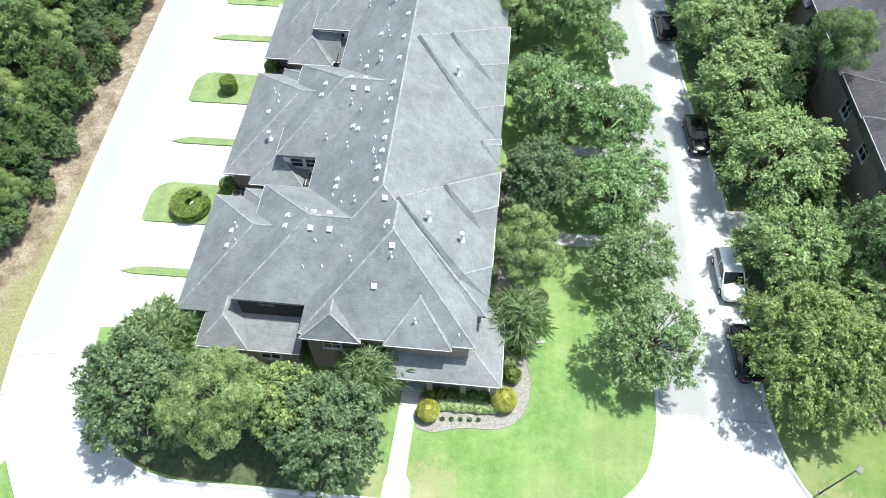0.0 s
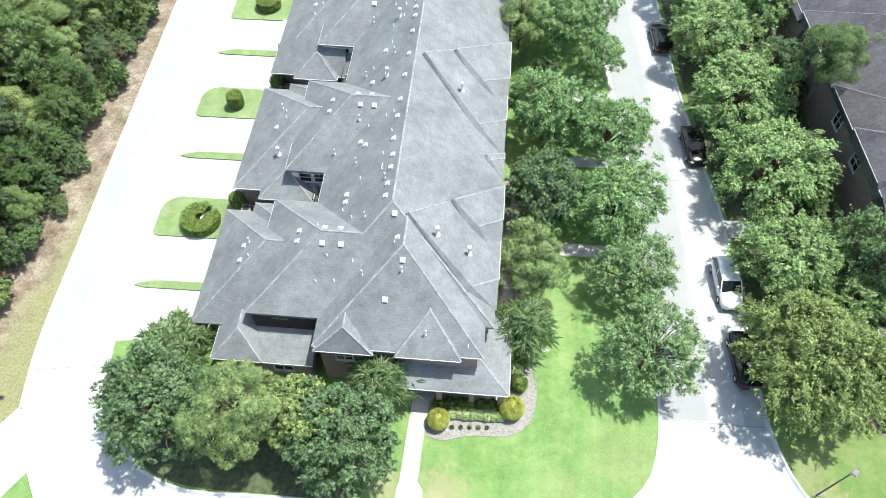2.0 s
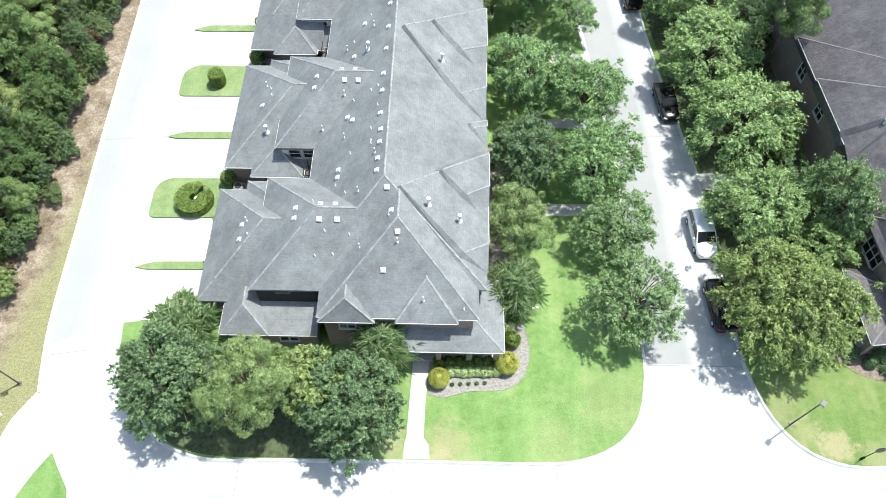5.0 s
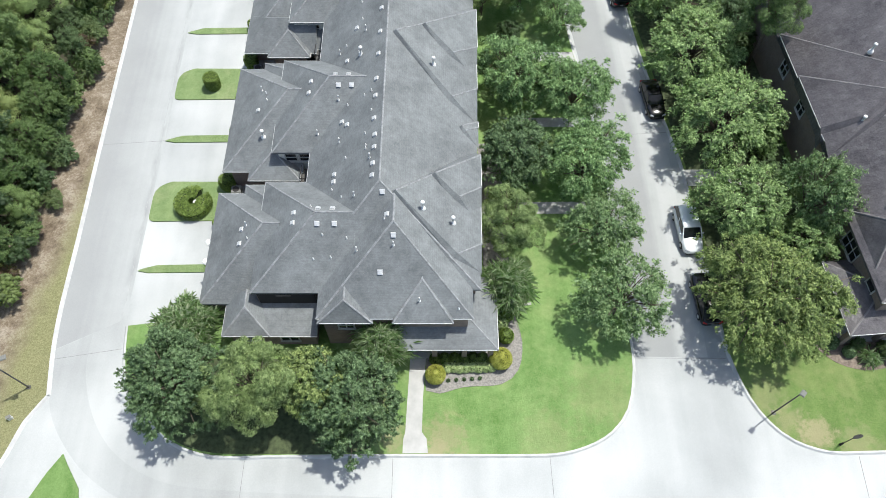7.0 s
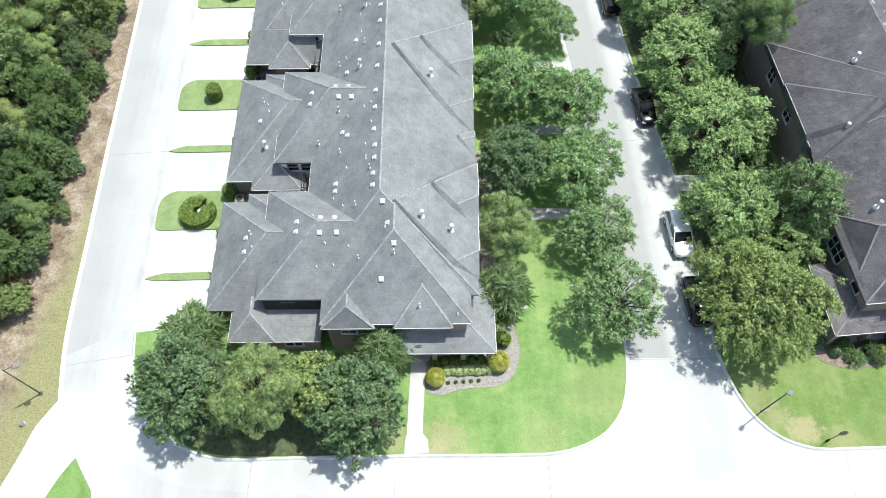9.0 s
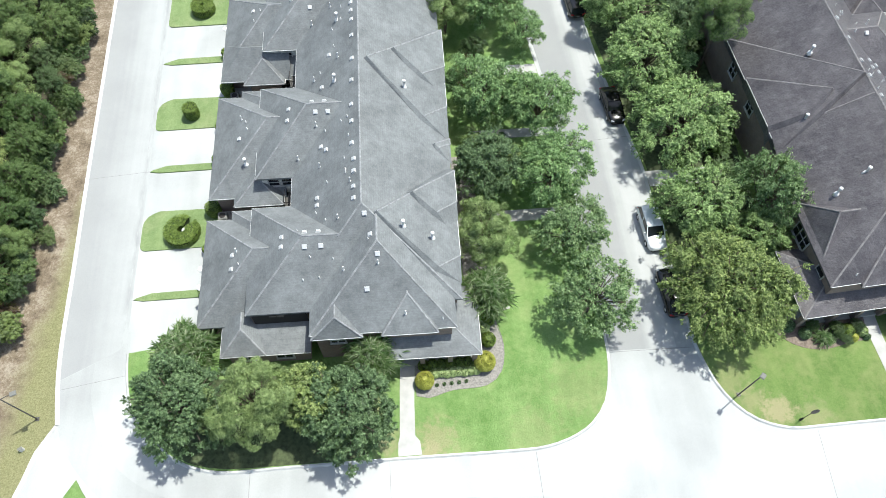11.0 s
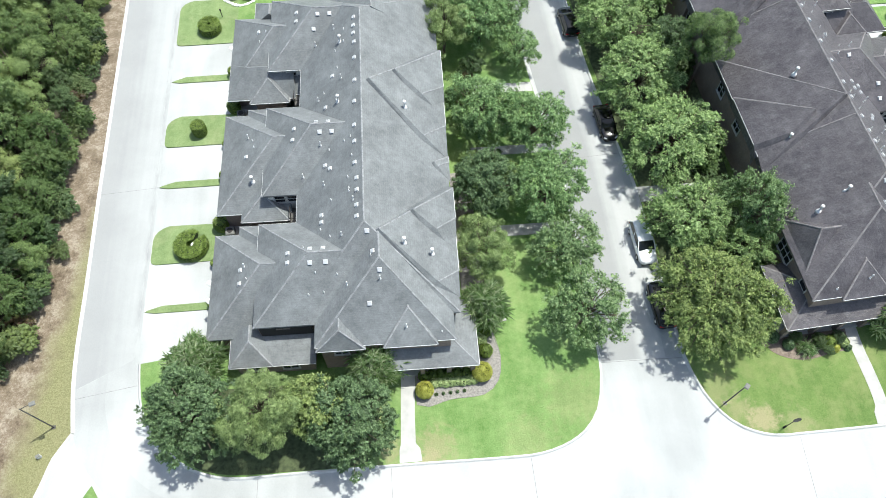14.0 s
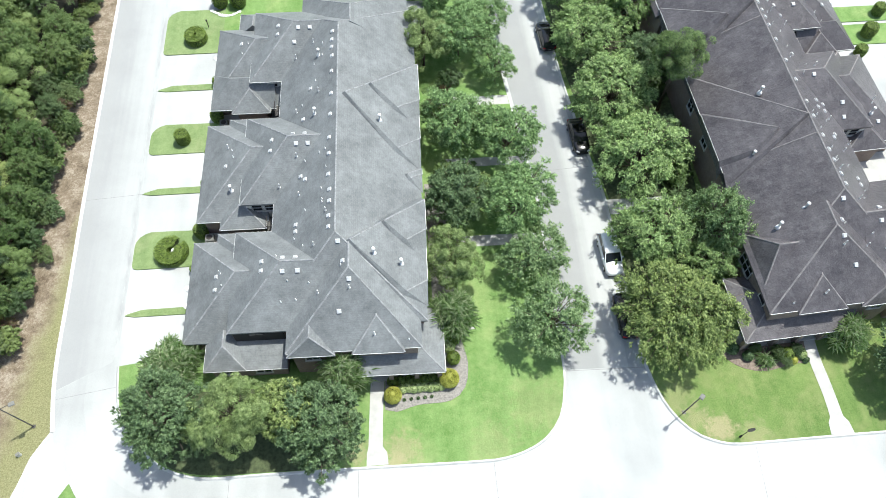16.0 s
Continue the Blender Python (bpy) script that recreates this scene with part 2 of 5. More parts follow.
M["lawn_dark"] = grass_mat("thick_lawn_grass", (0.145, 0.222, 0.08), (0.295, 0.378, 0.175), (0.37, 0.39, 0.22))
M["concrete_street"] = graded_mat("street_concrete", (0.328, 0.335, 0.335), (0.47, 0.478, 0.473), 21.6, 0.09, 27.0, 1.5)
M["concrete_lane"] = graded_mat("worn_lane_concrete", (0.345, 0.352, 0.353), (0.44, 0.45, 0.446), -26.6, 0.012, 10.0, 3.6, -23.0)
M["lawn_worn"] = grass_mat("worn_lawn_grass", (0.1, 0.18, 0.046), (0.21, 0.3, 0.095), (0.32, 0.335, 0.15), 0.47, ((31.3, 0.3, 1.7, 0.75), (29.6, 1.4, 1.5, 0.4), (34.4, -0.5, 1.8, 0.4), (28.2, 3.2, 1.8, 0.3)))
M["verge"] = dirt_mat()
M["mulch"] = plain("mulch", (0.2, 0.16, 0.13), 0.95, 0, 0.45, 5.0)
M["gravel"] = plain("pale_gravel_mulch", (0.26, 0.245, 0.225), 0.95, 0, 0.35, 7.0)
# litter with the deep shade below trees put into its dark green
M["litter"] = plain("shade_dark_leaf_litter", (0.072, 0.092, 0.042), 0.95, 0, 0.45, 3.0)
M["soil"] = plain("forest_floor", (0.06, 0.055, 0.035), 0.95, 0, 0.4, 1.5)
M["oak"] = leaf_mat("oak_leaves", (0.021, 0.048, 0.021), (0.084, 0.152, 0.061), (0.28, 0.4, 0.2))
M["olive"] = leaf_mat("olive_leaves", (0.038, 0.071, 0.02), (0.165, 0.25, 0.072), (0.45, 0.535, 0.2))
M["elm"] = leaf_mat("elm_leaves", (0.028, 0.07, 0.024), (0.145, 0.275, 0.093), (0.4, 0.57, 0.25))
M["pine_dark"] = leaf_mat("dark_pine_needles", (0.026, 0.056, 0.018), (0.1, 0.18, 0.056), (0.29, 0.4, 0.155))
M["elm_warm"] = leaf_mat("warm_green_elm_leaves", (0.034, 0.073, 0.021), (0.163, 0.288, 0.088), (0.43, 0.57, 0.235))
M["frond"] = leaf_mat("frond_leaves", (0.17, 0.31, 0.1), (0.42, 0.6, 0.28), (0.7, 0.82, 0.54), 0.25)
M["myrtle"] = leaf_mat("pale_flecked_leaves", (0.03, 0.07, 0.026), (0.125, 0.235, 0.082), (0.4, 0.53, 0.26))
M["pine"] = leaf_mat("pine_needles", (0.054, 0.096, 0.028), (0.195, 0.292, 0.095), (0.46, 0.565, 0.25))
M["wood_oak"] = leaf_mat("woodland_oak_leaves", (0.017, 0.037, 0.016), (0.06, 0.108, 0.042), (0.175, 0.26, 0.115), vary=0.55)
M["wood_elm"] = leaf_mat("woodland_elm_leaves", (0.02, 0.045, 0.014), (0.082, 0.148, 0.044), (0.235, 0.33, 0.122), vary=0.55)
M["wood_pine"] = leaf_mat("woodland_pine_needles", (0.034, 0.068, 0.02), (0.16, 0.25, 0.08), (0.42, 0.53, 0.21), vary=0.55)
M["topiary"] = leaf_mat("clipped_leaves", (0.08, 0.13, 0.022), (0.15, 0.225, 0.043), (0.24, 0.325, 0.075))
M["golden"] = leaf_mat("golden_leaves", (0.34, 0.36, 0.06), (0.5, 0.51, 0.1), (0.64, 0.64, 0.18))
M["limegrass"] = leaf_mat("lime_leaves", (0.27, 0.38, 0.13), (0.42, 0.54, 0.22), (0.6, 0.68, 0.36))
M["reddish"] = leaf_mat("reddish_leaves", (0.07, 0.03, 0.03), (0.13, 0.07, 0.05), (0.12, 0.13, 0.05))


def glass_mat():
    n = Nodes("window_glass")
    return n.done((0.012, 0.015, 0.018), 0.06, 0.0, 0.5)


M["glass"] = glass_mat()

# ---- mesh helpers ----


def tidy(name, verts, faces, mat, smooth=False):
    me = bpy.data.meshes.new(name)
    me.from_pydata([tuple(v) for v in verts], [], faces)
    me.materials.append(mat)
    bm = bmesh.new()
    bm.from_mesh(me)
    bmesh.ops.recalc_face_normals(bm, faces=bm.faces)
    bm.to_mesh(me)
    bm.free()
    if smooth:
        me.shade_smooth()
    return me


def part(name, me, parent, label="", m=None):
    ob = new(name, me)
    ob.parent = parent
    if m is not None:
        ob.matrix_basis = m
    return tagged(ob, label)


def box(x0, x1, y0, y1, z0, z1):
    v = [(x, y, z) for z in (z0, z1) for y in (y0, y1) for x in (x0, x1)]
    return v, [(0, 1, 3, 2), (4, 5, 7, 6), (0, 1, 5, 4), (2, 3, 7, 6), (0, 2, 6, 4), (1, 3, 7, 5)]


def joined(*shapes):
    v, f = [], []
    for sv, sf in shapes:
        n = len(v)
        v += list(sv)
        f += [tuple(i + n for i in face) for face in sf]
    return v, f


def slab(outline, z0, z1):
    n = len(outline)
    v = [(x, y, z0) for x, y in outline] + [(x, y, z1) for x, y in outline]
    return v, [tuple(range(n))[::-1], tuple(range(n, 2 * n))] + [(i, (i + 1) % n, n + (i + 1) % n, n + i) for i in range(n)]


def tube(points, radii, sides=8):
    """A round tube through points, with a radius at each."""
    v, f = [], []
    for i, p in enumerate(points):
        p = Vector(p)
        a, b = Vector(points[max(0, i - 1)]), Vector(points[min(len(points) - 1, i + 1)])
        q = (b - a).to_track_quat("Z", "Y")
        for k in range(sides):
            w = 2 * math.pi * k / sides
            v.append(p + q @ Vector((math.cos(w) * radii[i], math.sin(w) * radii[i], 0)))
        if i:
            n = sides * i
            f += [(n - sides + k, n - sides + (k + 1) % sides, n + (k + 1) % sides, n + k) for k in range(sides)]
    f += [tuple(range(sides))[::-1], tuple(range(len(v) - sides, len(v)))]
    return v, f


def smooth_line(pts, step=0.8):
    """Catmull-Rom through the corners of an open line."""
    out = []
    for i in range(len(pts) - 1):
        p0, p1, p2, p3 = (Vector(pts[min(max(j, 0), len(pts) - 1)]) for j in (i - 1, i, i + 1, i + 2))
        reach = (p2 - p1).length * 1.3
        if (p3 - p2).length > reach:
            p3 = p2 + (p3 - p2).normalized() * reach
        if (p0 - p1).length > reach:
            p0 = p1 + (p0 - p1).normalized() * reach
        n = max(1, min(12, int((p2 - p1).length / step)))
        if (p2 - p1).length > 12:
            n = 1
        for k in range(n):
            t = k / n
            out.append(tuple(0.5 * ((2 * p1) + (p2 - p0) * t + (2 * p0 - 5 * p1 + 4 * p2 - p3) * t * t + (3 * p1 - p0 - 3 * p2 + p3) * t ** 3)))
    return out + [tuple(pts[-1])]


def inset(line, width):
    """The same open line, moved to its left."""
    out = []
    for i, p in enumerate(line):
        d = (Vector(line[min(len(line) - 1, i + 1)]) - Vector(line[max(0, i - 1)])).normalized()
        out.append((p[0] - d.y * width, p[1] + d.x * width))
    return out


def band(line, width, z0, z1, slope=0.02):
    """A strip of given width to the left of an open line."""
    left = []
    for i, p in enumerate(line):
        a, b = Vector(line[max(0, i - 1)]), Vector(line[min(len(line) - 1, i + 1)])
        d = (b - a).normalized()
        left.append((p[0] - d.y * width, p[1] + d.x * width))
    n = len(line)
    v, f = [], []
    for i in range(n):
        v += [(*line[i], z0), (*line[i], z1 - slope), (line[i][0] + (left[i][0] - line[i][0]) * 0.45, line[i][1] + (left[i][1] - line[i][1]) * 0.45, z1), (*left[i], z1), (*left[i], z0)]
        if i:
            k = 5 * i
            f += [(k - 5 + j, k - 5 + (j + 1) % 5, k + (j + 1) % 5, k + j) for j in range(5)]
    f += [(0, 1, 2, 3, 4), (5 * n - 5, 5 * n - 4, 5 * n - 3, 5 * n - 2, 5 * n - 1)]
    return v, f


def setting(name, shape, mat, label=""):
    return tagged(new(name, tidy(name, *shape, mat)), label, kind="structure")

# ---- ground ----
big = 1500.0
setting("ground", slab([(-big, -big), (big, -big), (big, big), (-big, big)], -0.6, -0.16), M["soil"], "dark wooded ground reaching to the horizon")
setting("road", slab([(-28.5, -40), (75, -40), (75, 95), (-29.6, 95), (-28.8, 20), (-28.5, 8)], -0.4, -0.06), M["concrete"], "pale sun-bleached concrete road and driveways")
setting("side_road", slab([(-60, -40), (-28.49, -40), (-28.49, 3), (-27.9, 4.0), (-28.9, 2.2), (-30.2, -1.2), (-32.5, -6.0), (-60, -20)], -0.4, -0.062), M["concrete"], "pale concrete side road curving away")

FRONT_KERB = smooth_line([(-22.64, 9.9), (-22.44, 7.9), (-22.04, 5.8), (-21.14, 3.8), (-19.54, 2), (-17.33, 0.19), (-14.13, -0.86), (-8.61, -0.93), (0.31, -1.01), (11.19, -1.16), (13.83, -0.66), (16.08, 0.49), (17.59, 2.31), (18.28, 4.58), (18.57, 6.65), (18.57, 25.99), (16.96, 42.18), (16.08, 57.39), (15.5, 90.0)])
setting("lawn_front", slab(inset(FRONT_KERB, 0.23) + [(-16.0, 90), (-15.73, 56.98), (-16.13, 10.17), (-20.04, 10.19)], -0.3, 0.07), M["lawn"], "mown green front lawn with pale worn patches")
setting("kerb_front", band(FRONT_KERB, 0.26, -0.2, 0.09, 0.145), M["kerb"], "pale concrete kerb round the front lawn")

EAST_KERB = smooth_line([(22.2, 90.0), (22.53, 57.36), (23.31, 42.56), (24.49, 31.71), (25.46, 24.41), (25.71, 11.98), (25.9, 6.65), (26.15, 5.27), (26.78, 3.1), (27.9, 1.08), (29.52, -0.41), (31.91, -1.29), (34.25, -1.36), (45.58, -1.26), (75.0, -1.2)])
setting("lawn_east", slab(inset(EAST_KERB, 0.23) + [(75, 9.0), (56.13, 9.02), (57.0, 90)], -0.3, 0.07), M["lawn_worn"], "mown green lawn in front of the brown-roofed house")
setting("kerb_east", band(EAST_KERB, 0.26, -0.2, 0.09, 0.145), M["kerb"], "pale concrete kerb along the street")

WEST_KERB = smooth_line([(-29.6, 90.0), (-29.04, 49.6), (-28.74, 29.45), (-28.49, 18.18), (-28.39, 11.5), (-28.14, 7.9), (-27.59, 4.2)])
WEST_BACK = smooth_line([(-27.59, 4.2), (-28.04, 3.5), (-28.84, 2.2), (-29.84, -0.91), (-32.24, -5.81), (-60.0, -20.0)])
setting("verge_west", slab(inset(WEST_KERB, 0.03) + WEST_BACK[1:] + [(-60, 90)], -0.3, 0.07), M["verge"], "dry grass verge with brown pine straw beside the woods")
setting("woods_floor", slab([(-33.6 + 0.4 * math.sin(k * 1.3) - 2.0 * max(0.0, min(1.0, (22 - k * 2) / 16)), k * 2.0) for k in range(0, 46)][::-1] + [(-60.0, 0.0), (-60.0, 90.0)], -0.3, 0.075), M["soil"], "dark leaf-strewn floor under the woods")
setting("kerb_west", band(inset(WEST_KERB, 0.3)[::-1], 0.3, -0.2, 0.09, 0.145), M["kerb"], "pale concrete kerb beside the verge")
setting("kerb_west_back", band(inset(WEST_BACK, 0.28)[::-1], 0.3, -0.2, 0.085, 0.14), M["kerb"], "pale concrete kerb round the end of the verge")
setting("lawn_wedge", slab([(-25.24, -0.31), (-24.74, -1.11), (-23.54, -2.81), (-22.74, -6.31), (-25.74, -8.31), (-27.74, -5.01), (-26.14, -1.71)], -0.3, 0.05), M["lawn"], "small wedge of grass between two roads")


def island(x0, x1, y0, y1, r):
    """A grass island between driveways, rounded at its road end."""
    pts = [(x1, y1), (x0 + r, y1 + 0.1)]
    pts += [(x0 + r - r * math.sin(a), y1 - r + r * math.cos(a)) for a in (0.4, 0.8, 1.2, 1.57)]
    pts += [(x0 + 0.5 - 0.5 * math.cos(a), y0 + 0.5 - 0.5 * math.sin(a)) for a in (0.0, 0.5, 1.0, 1.57)] + [(x1, y0)]
    return slab(pts, -0.3, 0.05)


def fin(x0, x1, y0, y1):
    """A narrow strip of grass that narrows to a point at the road."""
    ym = y0 + 0.25
    pts = [(x0, ym - 0.05), (x0 + 0.9, y0 + 0.02), (x1, y0), (x1, y1), (x0 + 1.6, y1 - 0.02), (x0 + 0.3, ym + 0.12)]
    return slab(pts, -0.3, 0.05)


for k, (y0, y1, xe) in enumerate(((19.85, 23.95, -16.0), (33.7, 37.6, -15.8), (48.05, 55.05, -15.7)), 1):
    setting(f"grass_island_{k}", island(-22.6, xe, y0, y1, 1.5), M["lawn_dark"], "rounded grass island between two driveways")
for k, (y0, y1) in enumerate(((14.75, 15.5), (28.5, 29.3), (42.45, 43.3)), 1):
    setting(f"grass_strip_{k}", fin(-22.6, -15.8, y0, y1), M["lawn_dark"], "narrow pointed grass strip between two driveways")

# lanes poured in a greyer concrete
setting("lane_west", slab([(-27.94, 8), (-22.69, 10.6), (-22.69, 60.08), (-28.94, 60.08), (-28.49, 29.15), (-28.19, 14.19)], -0.1, -0.056), M["concrete_lane"], "worn greyer concrete of the lane beside the verge")
setting("lane_bend", slab(smooth_line([(-27.94, 7.95), (-27.34, 3.8), (-25.74, 0.8), (-22.74, -2.21), (-18.24, -4.41), (-11.72, -5.01), (0.0, -5.1), (12.0, -4.9)], 0.7) + smooth_line([(12.0, -4.7), (0.0, -3.9), (-11.72, -3.21), (-17.33, -2.51), (-21.34, -0.41), (-23.74, 2.6), (-25.04, 6.2), (-25.14, 9.3)], 0.7), -0.1, -0.056), M["concrete_grey"], "worn greyer concrete on the road's bend")
setting("lane_street", slab([(18.52, 6.65), (24.4, 6.5), (24.6, 26.18), (22.7, 42.16), (21.9, 57.36), (16.32, 57.39), (17.2, 42.18), (18.67, 25.99)], -0.1, -0.056), M["concrete_street"], "worn greyer concrete lane of the street")
# front walks
setting("walk_front", slab([(0.06, -0.71), (1.96, -0.71), (1.86, 0.36), (1.51, 0.86), (1.61, 3.54), (1.86, 6.71), (0.61, 6.72), (0.41, 3.54), (0.26, 0.86), (0.11, 0.37)], -0.3, 0.09), M["walk"], "pale concrete front walk across the lawn")
setting("walk_side_1", slab([(9.23, 20.09), (18.13, 20.02), (18.13, 21.25), (9.23, 21.32)], -0.3, 0.09), M["walk"], "pale concrete walk from the street to a doorway")
setting("walk_side_2", slab([(9.23, 38.14), (17.06, 38.03), (16.96, 39.32), (9.23, 39.42)], -0.3, 0.09), M["walk"], "pale concrete walk under the street trees")
setting("walk_side_3", slab([(9.23, 29.83), (17.79, 29.74), (17.74, 30.82), (9.23, 30.92)], -0.3, 0.09), M["walk"], "pale concrete walk under the street trees")
setting("walk_east", slab(smooth_line([(43.19, -1.02), (43.04, 0.04), (42.7, 0.53), (42.65, 2.11), (42.56, 3.89), (42.41, 6.06), (42.46, 8.23)], 0.7) + smooth_line([(41.34, 8.23), (41.29, 6.06), (41.43, 3.89), (41.53, 2.11), (41.48, 0.53), (41.19, 0.04), (41.09, -1.02)], 0.7), -0.3, 0.09), M["walk"], "pale concrete walk to the brown-roofed house")
setting("walk_east_side", slab([(25.8, 22.83), (33.67, 22.83), (33.67, 24.61), (25.71, 24.61)], -0.3, 0.09), M["walk"], "pale concrete walk beside the parked car")

# planting beds
setting("bed_front", slab(smooth_line([(1.91, 7.01), (1.86, 4.13), (2.91, 3.88), (4.82, 4.37), (7.76, 4.56), (9.13, 5.7), (9.57, 7.97), (9.13, 10.25), (8.94, 19.94), (8.74, 27.86)], 0.6) + [(6.79, 27.87), (6.79, 6.99)], -0.3, 0.1), M["gravel"], "pale mulched planting bed round the porch")
# dark sheet over the lawn: litter plus painted shade of the front trees
setting("bed_lawn_trees", slab(smooth_line([(-19.64, 6.99), (-20.04, 4.79), (-18.94, 2.59), (-17.13, 0.54), (-14.03, -0.43), (-8.71, -0.61), (-4.2, -0.61), (-2.3, -0.21), (-1.6, 1.76), (-1.4, 4.14), (-1.2, 6.72)], 0.7), -0.3, 0.084), M["litter"], "leaf litter under the front lawn trees, coloured dark for their shade")
setting("bed_edge", band(smooth_line([(1.86, 4.13), (2.91, 3.88), (4.82, 4.37), (7.76, 4.56), (9.13, 5.7), (9.57, 7.97), (9.13, 10.25)], 0.6), -0.06, -0.1, 0.12), M["gravel"], "grey-brown edging of the planting bed")
# litter and mulch ground, its colour darkened to stand for tree shade
setting("bed_east_side", slab(smooth_line([(28.98, 9.02), (27.03, 10.6), (26.34, 12.96), (26.24, 17.9), (26.05, 22.43)], 0.8) + smooth_line([(25.95, 25), (25.36, 29.73), (24.58, 37.63), (23.8, 45.52), (23.22, 59.33)], 0.8) + [(36.6, 59.33), (34.84, 9.41)], -0.3, 0.083), M["litter"], "leaf litter beside the house, coloured dark for the shade of its trees")
setting("bed_east", slab(smooth_line([(32.69, 8.53), (33.28, 7.05), (34.45, 5.86), (35.91, 5.27), (37.38, 5.17), (39.92, 5.66), (41.09, 5.66)], 0.6) + [(41.48, 8.62)], -0.3, 0.1), M["mulch"], "mulched planting bed before the brown-roofed house")

setting("driveway_seam", band([(-23.0, 10.4), (-23.02, 30.0), (-23.15, 52.0)], 0.05, -0.1, -0.052), M["seam"], "faint seam where driveways meet the lane")
# joints across the roads
for k, (a, b) in enumerate((((18.52, 6.5), (25.85, 6.35)), ((18.23, 28.65), (25.07, 29.04)), ((11.04, -1.11), (11.14, -8.81)), ((34.16, -1.46), (33.77, -8.86)), ((-28.19, 7.1), (-22.49, 7.95)), ((-28.64, 28.35), (-22.64, 28.75)), ((-11.72, -1.01), (-11.92, -8.81)), ((-0.69, -1.01), (-0.79, -8.81))), 1):
    setting(f"road_joint_{k}", band([a, b], 0.045, -0.1, -0.052), M["joint"], "thin dark joint across the concrete road")

# ---- the townhouse blocks ----


def townhouse(name, label, at, side, roof_mat, cap_mat, panels, stacks, ym=24.3, mid=0.0, front=7.0, porch=8.95, crest=1.1, seams=(), gable=False, upper=(-1.0, 2.8, 5.6, 9.6, 13.2, 16.0, 19.8, 22.8)):
    """A long block of hip-roofed townhouses. Local axes: y along the ridge, garages towards -x. side=-1 mirrors it.
    The north end mirrors the south end about ym / 2; mid moves the middle wing along; front, porch and crest place the south front."""
    north = ym - 24.3
    top = tagged(new(name), label, "townhouse", kind="thing")
    top.matrix_basis = at

    def q(v):
        return [(p[0] * side, p[1], p[2]) for p in v]

    def add(kind, shape, mat, parent=None, tag=""):
        return part(kind, tidy(kind, q(shape[0]), shape[1], mat), parent or top, tag)

    def ridge_cap(p, r, parent):
        p, r = Vector(p), Vector(r)
        add("ridge_cap", tube([p + Vector((0, 0, -0.06)), r + Vector((0, 0, -0.06))], [0.085, 0.085], 8), cap_mat, parent)

    def gutter(p, r, parent):
        add("gutter", tube([Vector(p) + Vector((0, 0, -0.06)), Vector(r) + Vector((0, 0, -0.06))], [0.045, 0.045], 6), M["white"], parent)

    def hip(x0, x1, y0, y1, ze, zr, axis, run0, run1, ridge=None, gutters="snwe", caps=True, covered=1.0):
        """A roof over a rectangle: ridge along axis, hipped over run0 and run1 at its ends (0: a gable).
        covered: how far down the hips towards -x their caps run before another roof covers them."""
        if axis == "x":
            r = (y0 + y1) / 2 if ridge is None else ridge
            a, b = (x0 + run0, r, zr), (x1 - run1, r, zr)
        else:
            r = (x0 + x1) / 2 if ridge is None else ridge
            a, b = (r, y0 + run0, zr), (r, y1 - run1, zr)
        spans.append((x0, x1, y0, y1, ze, a, b))
        c = [(x0, y0, ze), (x1, y0, ze), (x1, y1, ze), (x0, y1, ze)]
        low = [(x, y, ze - 0.22) for x, y, _ in c]
        v = low + c + [a, b]
        f = [(0, 1, 2, 3)] + [(i, (i + 1) % 4, 4 + (i + 1) % 4, 4 + i) for i in range(4)]
        if axis == "x":
            f += [(4, 5, 9, 8), (6, 7, 8, 9), (7, 4, 8), (5, 6, 9)]
            ends = ((a, (c[0], c[3]), run0), (b, (c[1], c[2]), run1))
        else:
            f += [(5, 6, 9, 8), (7, 4, 8, 9), (4, 5, 8), (6, 7, 9)]
            ends = ((a, (c[0], c[1]), run0), (b, (c[2], c[3]), run1))
        roof = add("roof", (v, f), roof_mat)
        if caps:
            ridge_cap(a, b, roof)
            for apex, corners, run in ends:
                for p in corners:
                    if run > 0:
                        ridge_cap(apex, Vector(apex).lerp(Vector(p), covered if p[0] < apex[0] else 1.0), roof)
        for way, (i, j) in (("s", (0, 1)), ("e", (1, 2)), ("n", (2, 3)), ("w", (3, 0))):
            if way in gutters:
                gutter(c[i], c[j], roof)
        return roof

    spans = []

    def roof_height(x, y):
        """The height of the roof over a place in the block's own axes."""
        best = 0.0
        for x0, x1, y0, y1, ze, a, b in spans:
            if not (x0 <= x <= x1 and y0 <= y <= y1):
                continue
            up = a[2] - ze
            if abs(a[1] - b[1]) < 1e-6:                      # ridge along x
                h = min((y - y0) / (a[1] - y0), (y1 - y) / (y1 - a[1]))
                h = min(h, (x - x0) / (a[0] - x0)) if a[0] > x0 else h
                h = min(h, (x1 - x) / (x1 - b[0])) if b[0] < x1 else h
            else:
                h = min((x - x0) / (a[0] - x0), (x1 - x) / (x1 - a[0]))
                h = min(h, (y - y0) / (a[1] - y0)) if a[1] > y0 else h
                h = min(h, (y1 - y) / (y1 - b[1])) if b[1] < y1 else h
            best = max(best, ze + up * max(0.0, h))
        return best

    main = hip(-6.5, 7.6, -6.7, ym + 6.7, 5.2, 10.2, "y", 6.6, 6.6, 0.0, "w", True, 0.31)

    def on_east(x, lift):
        return 10.2 - x * 5.0 / 7.6 + lift

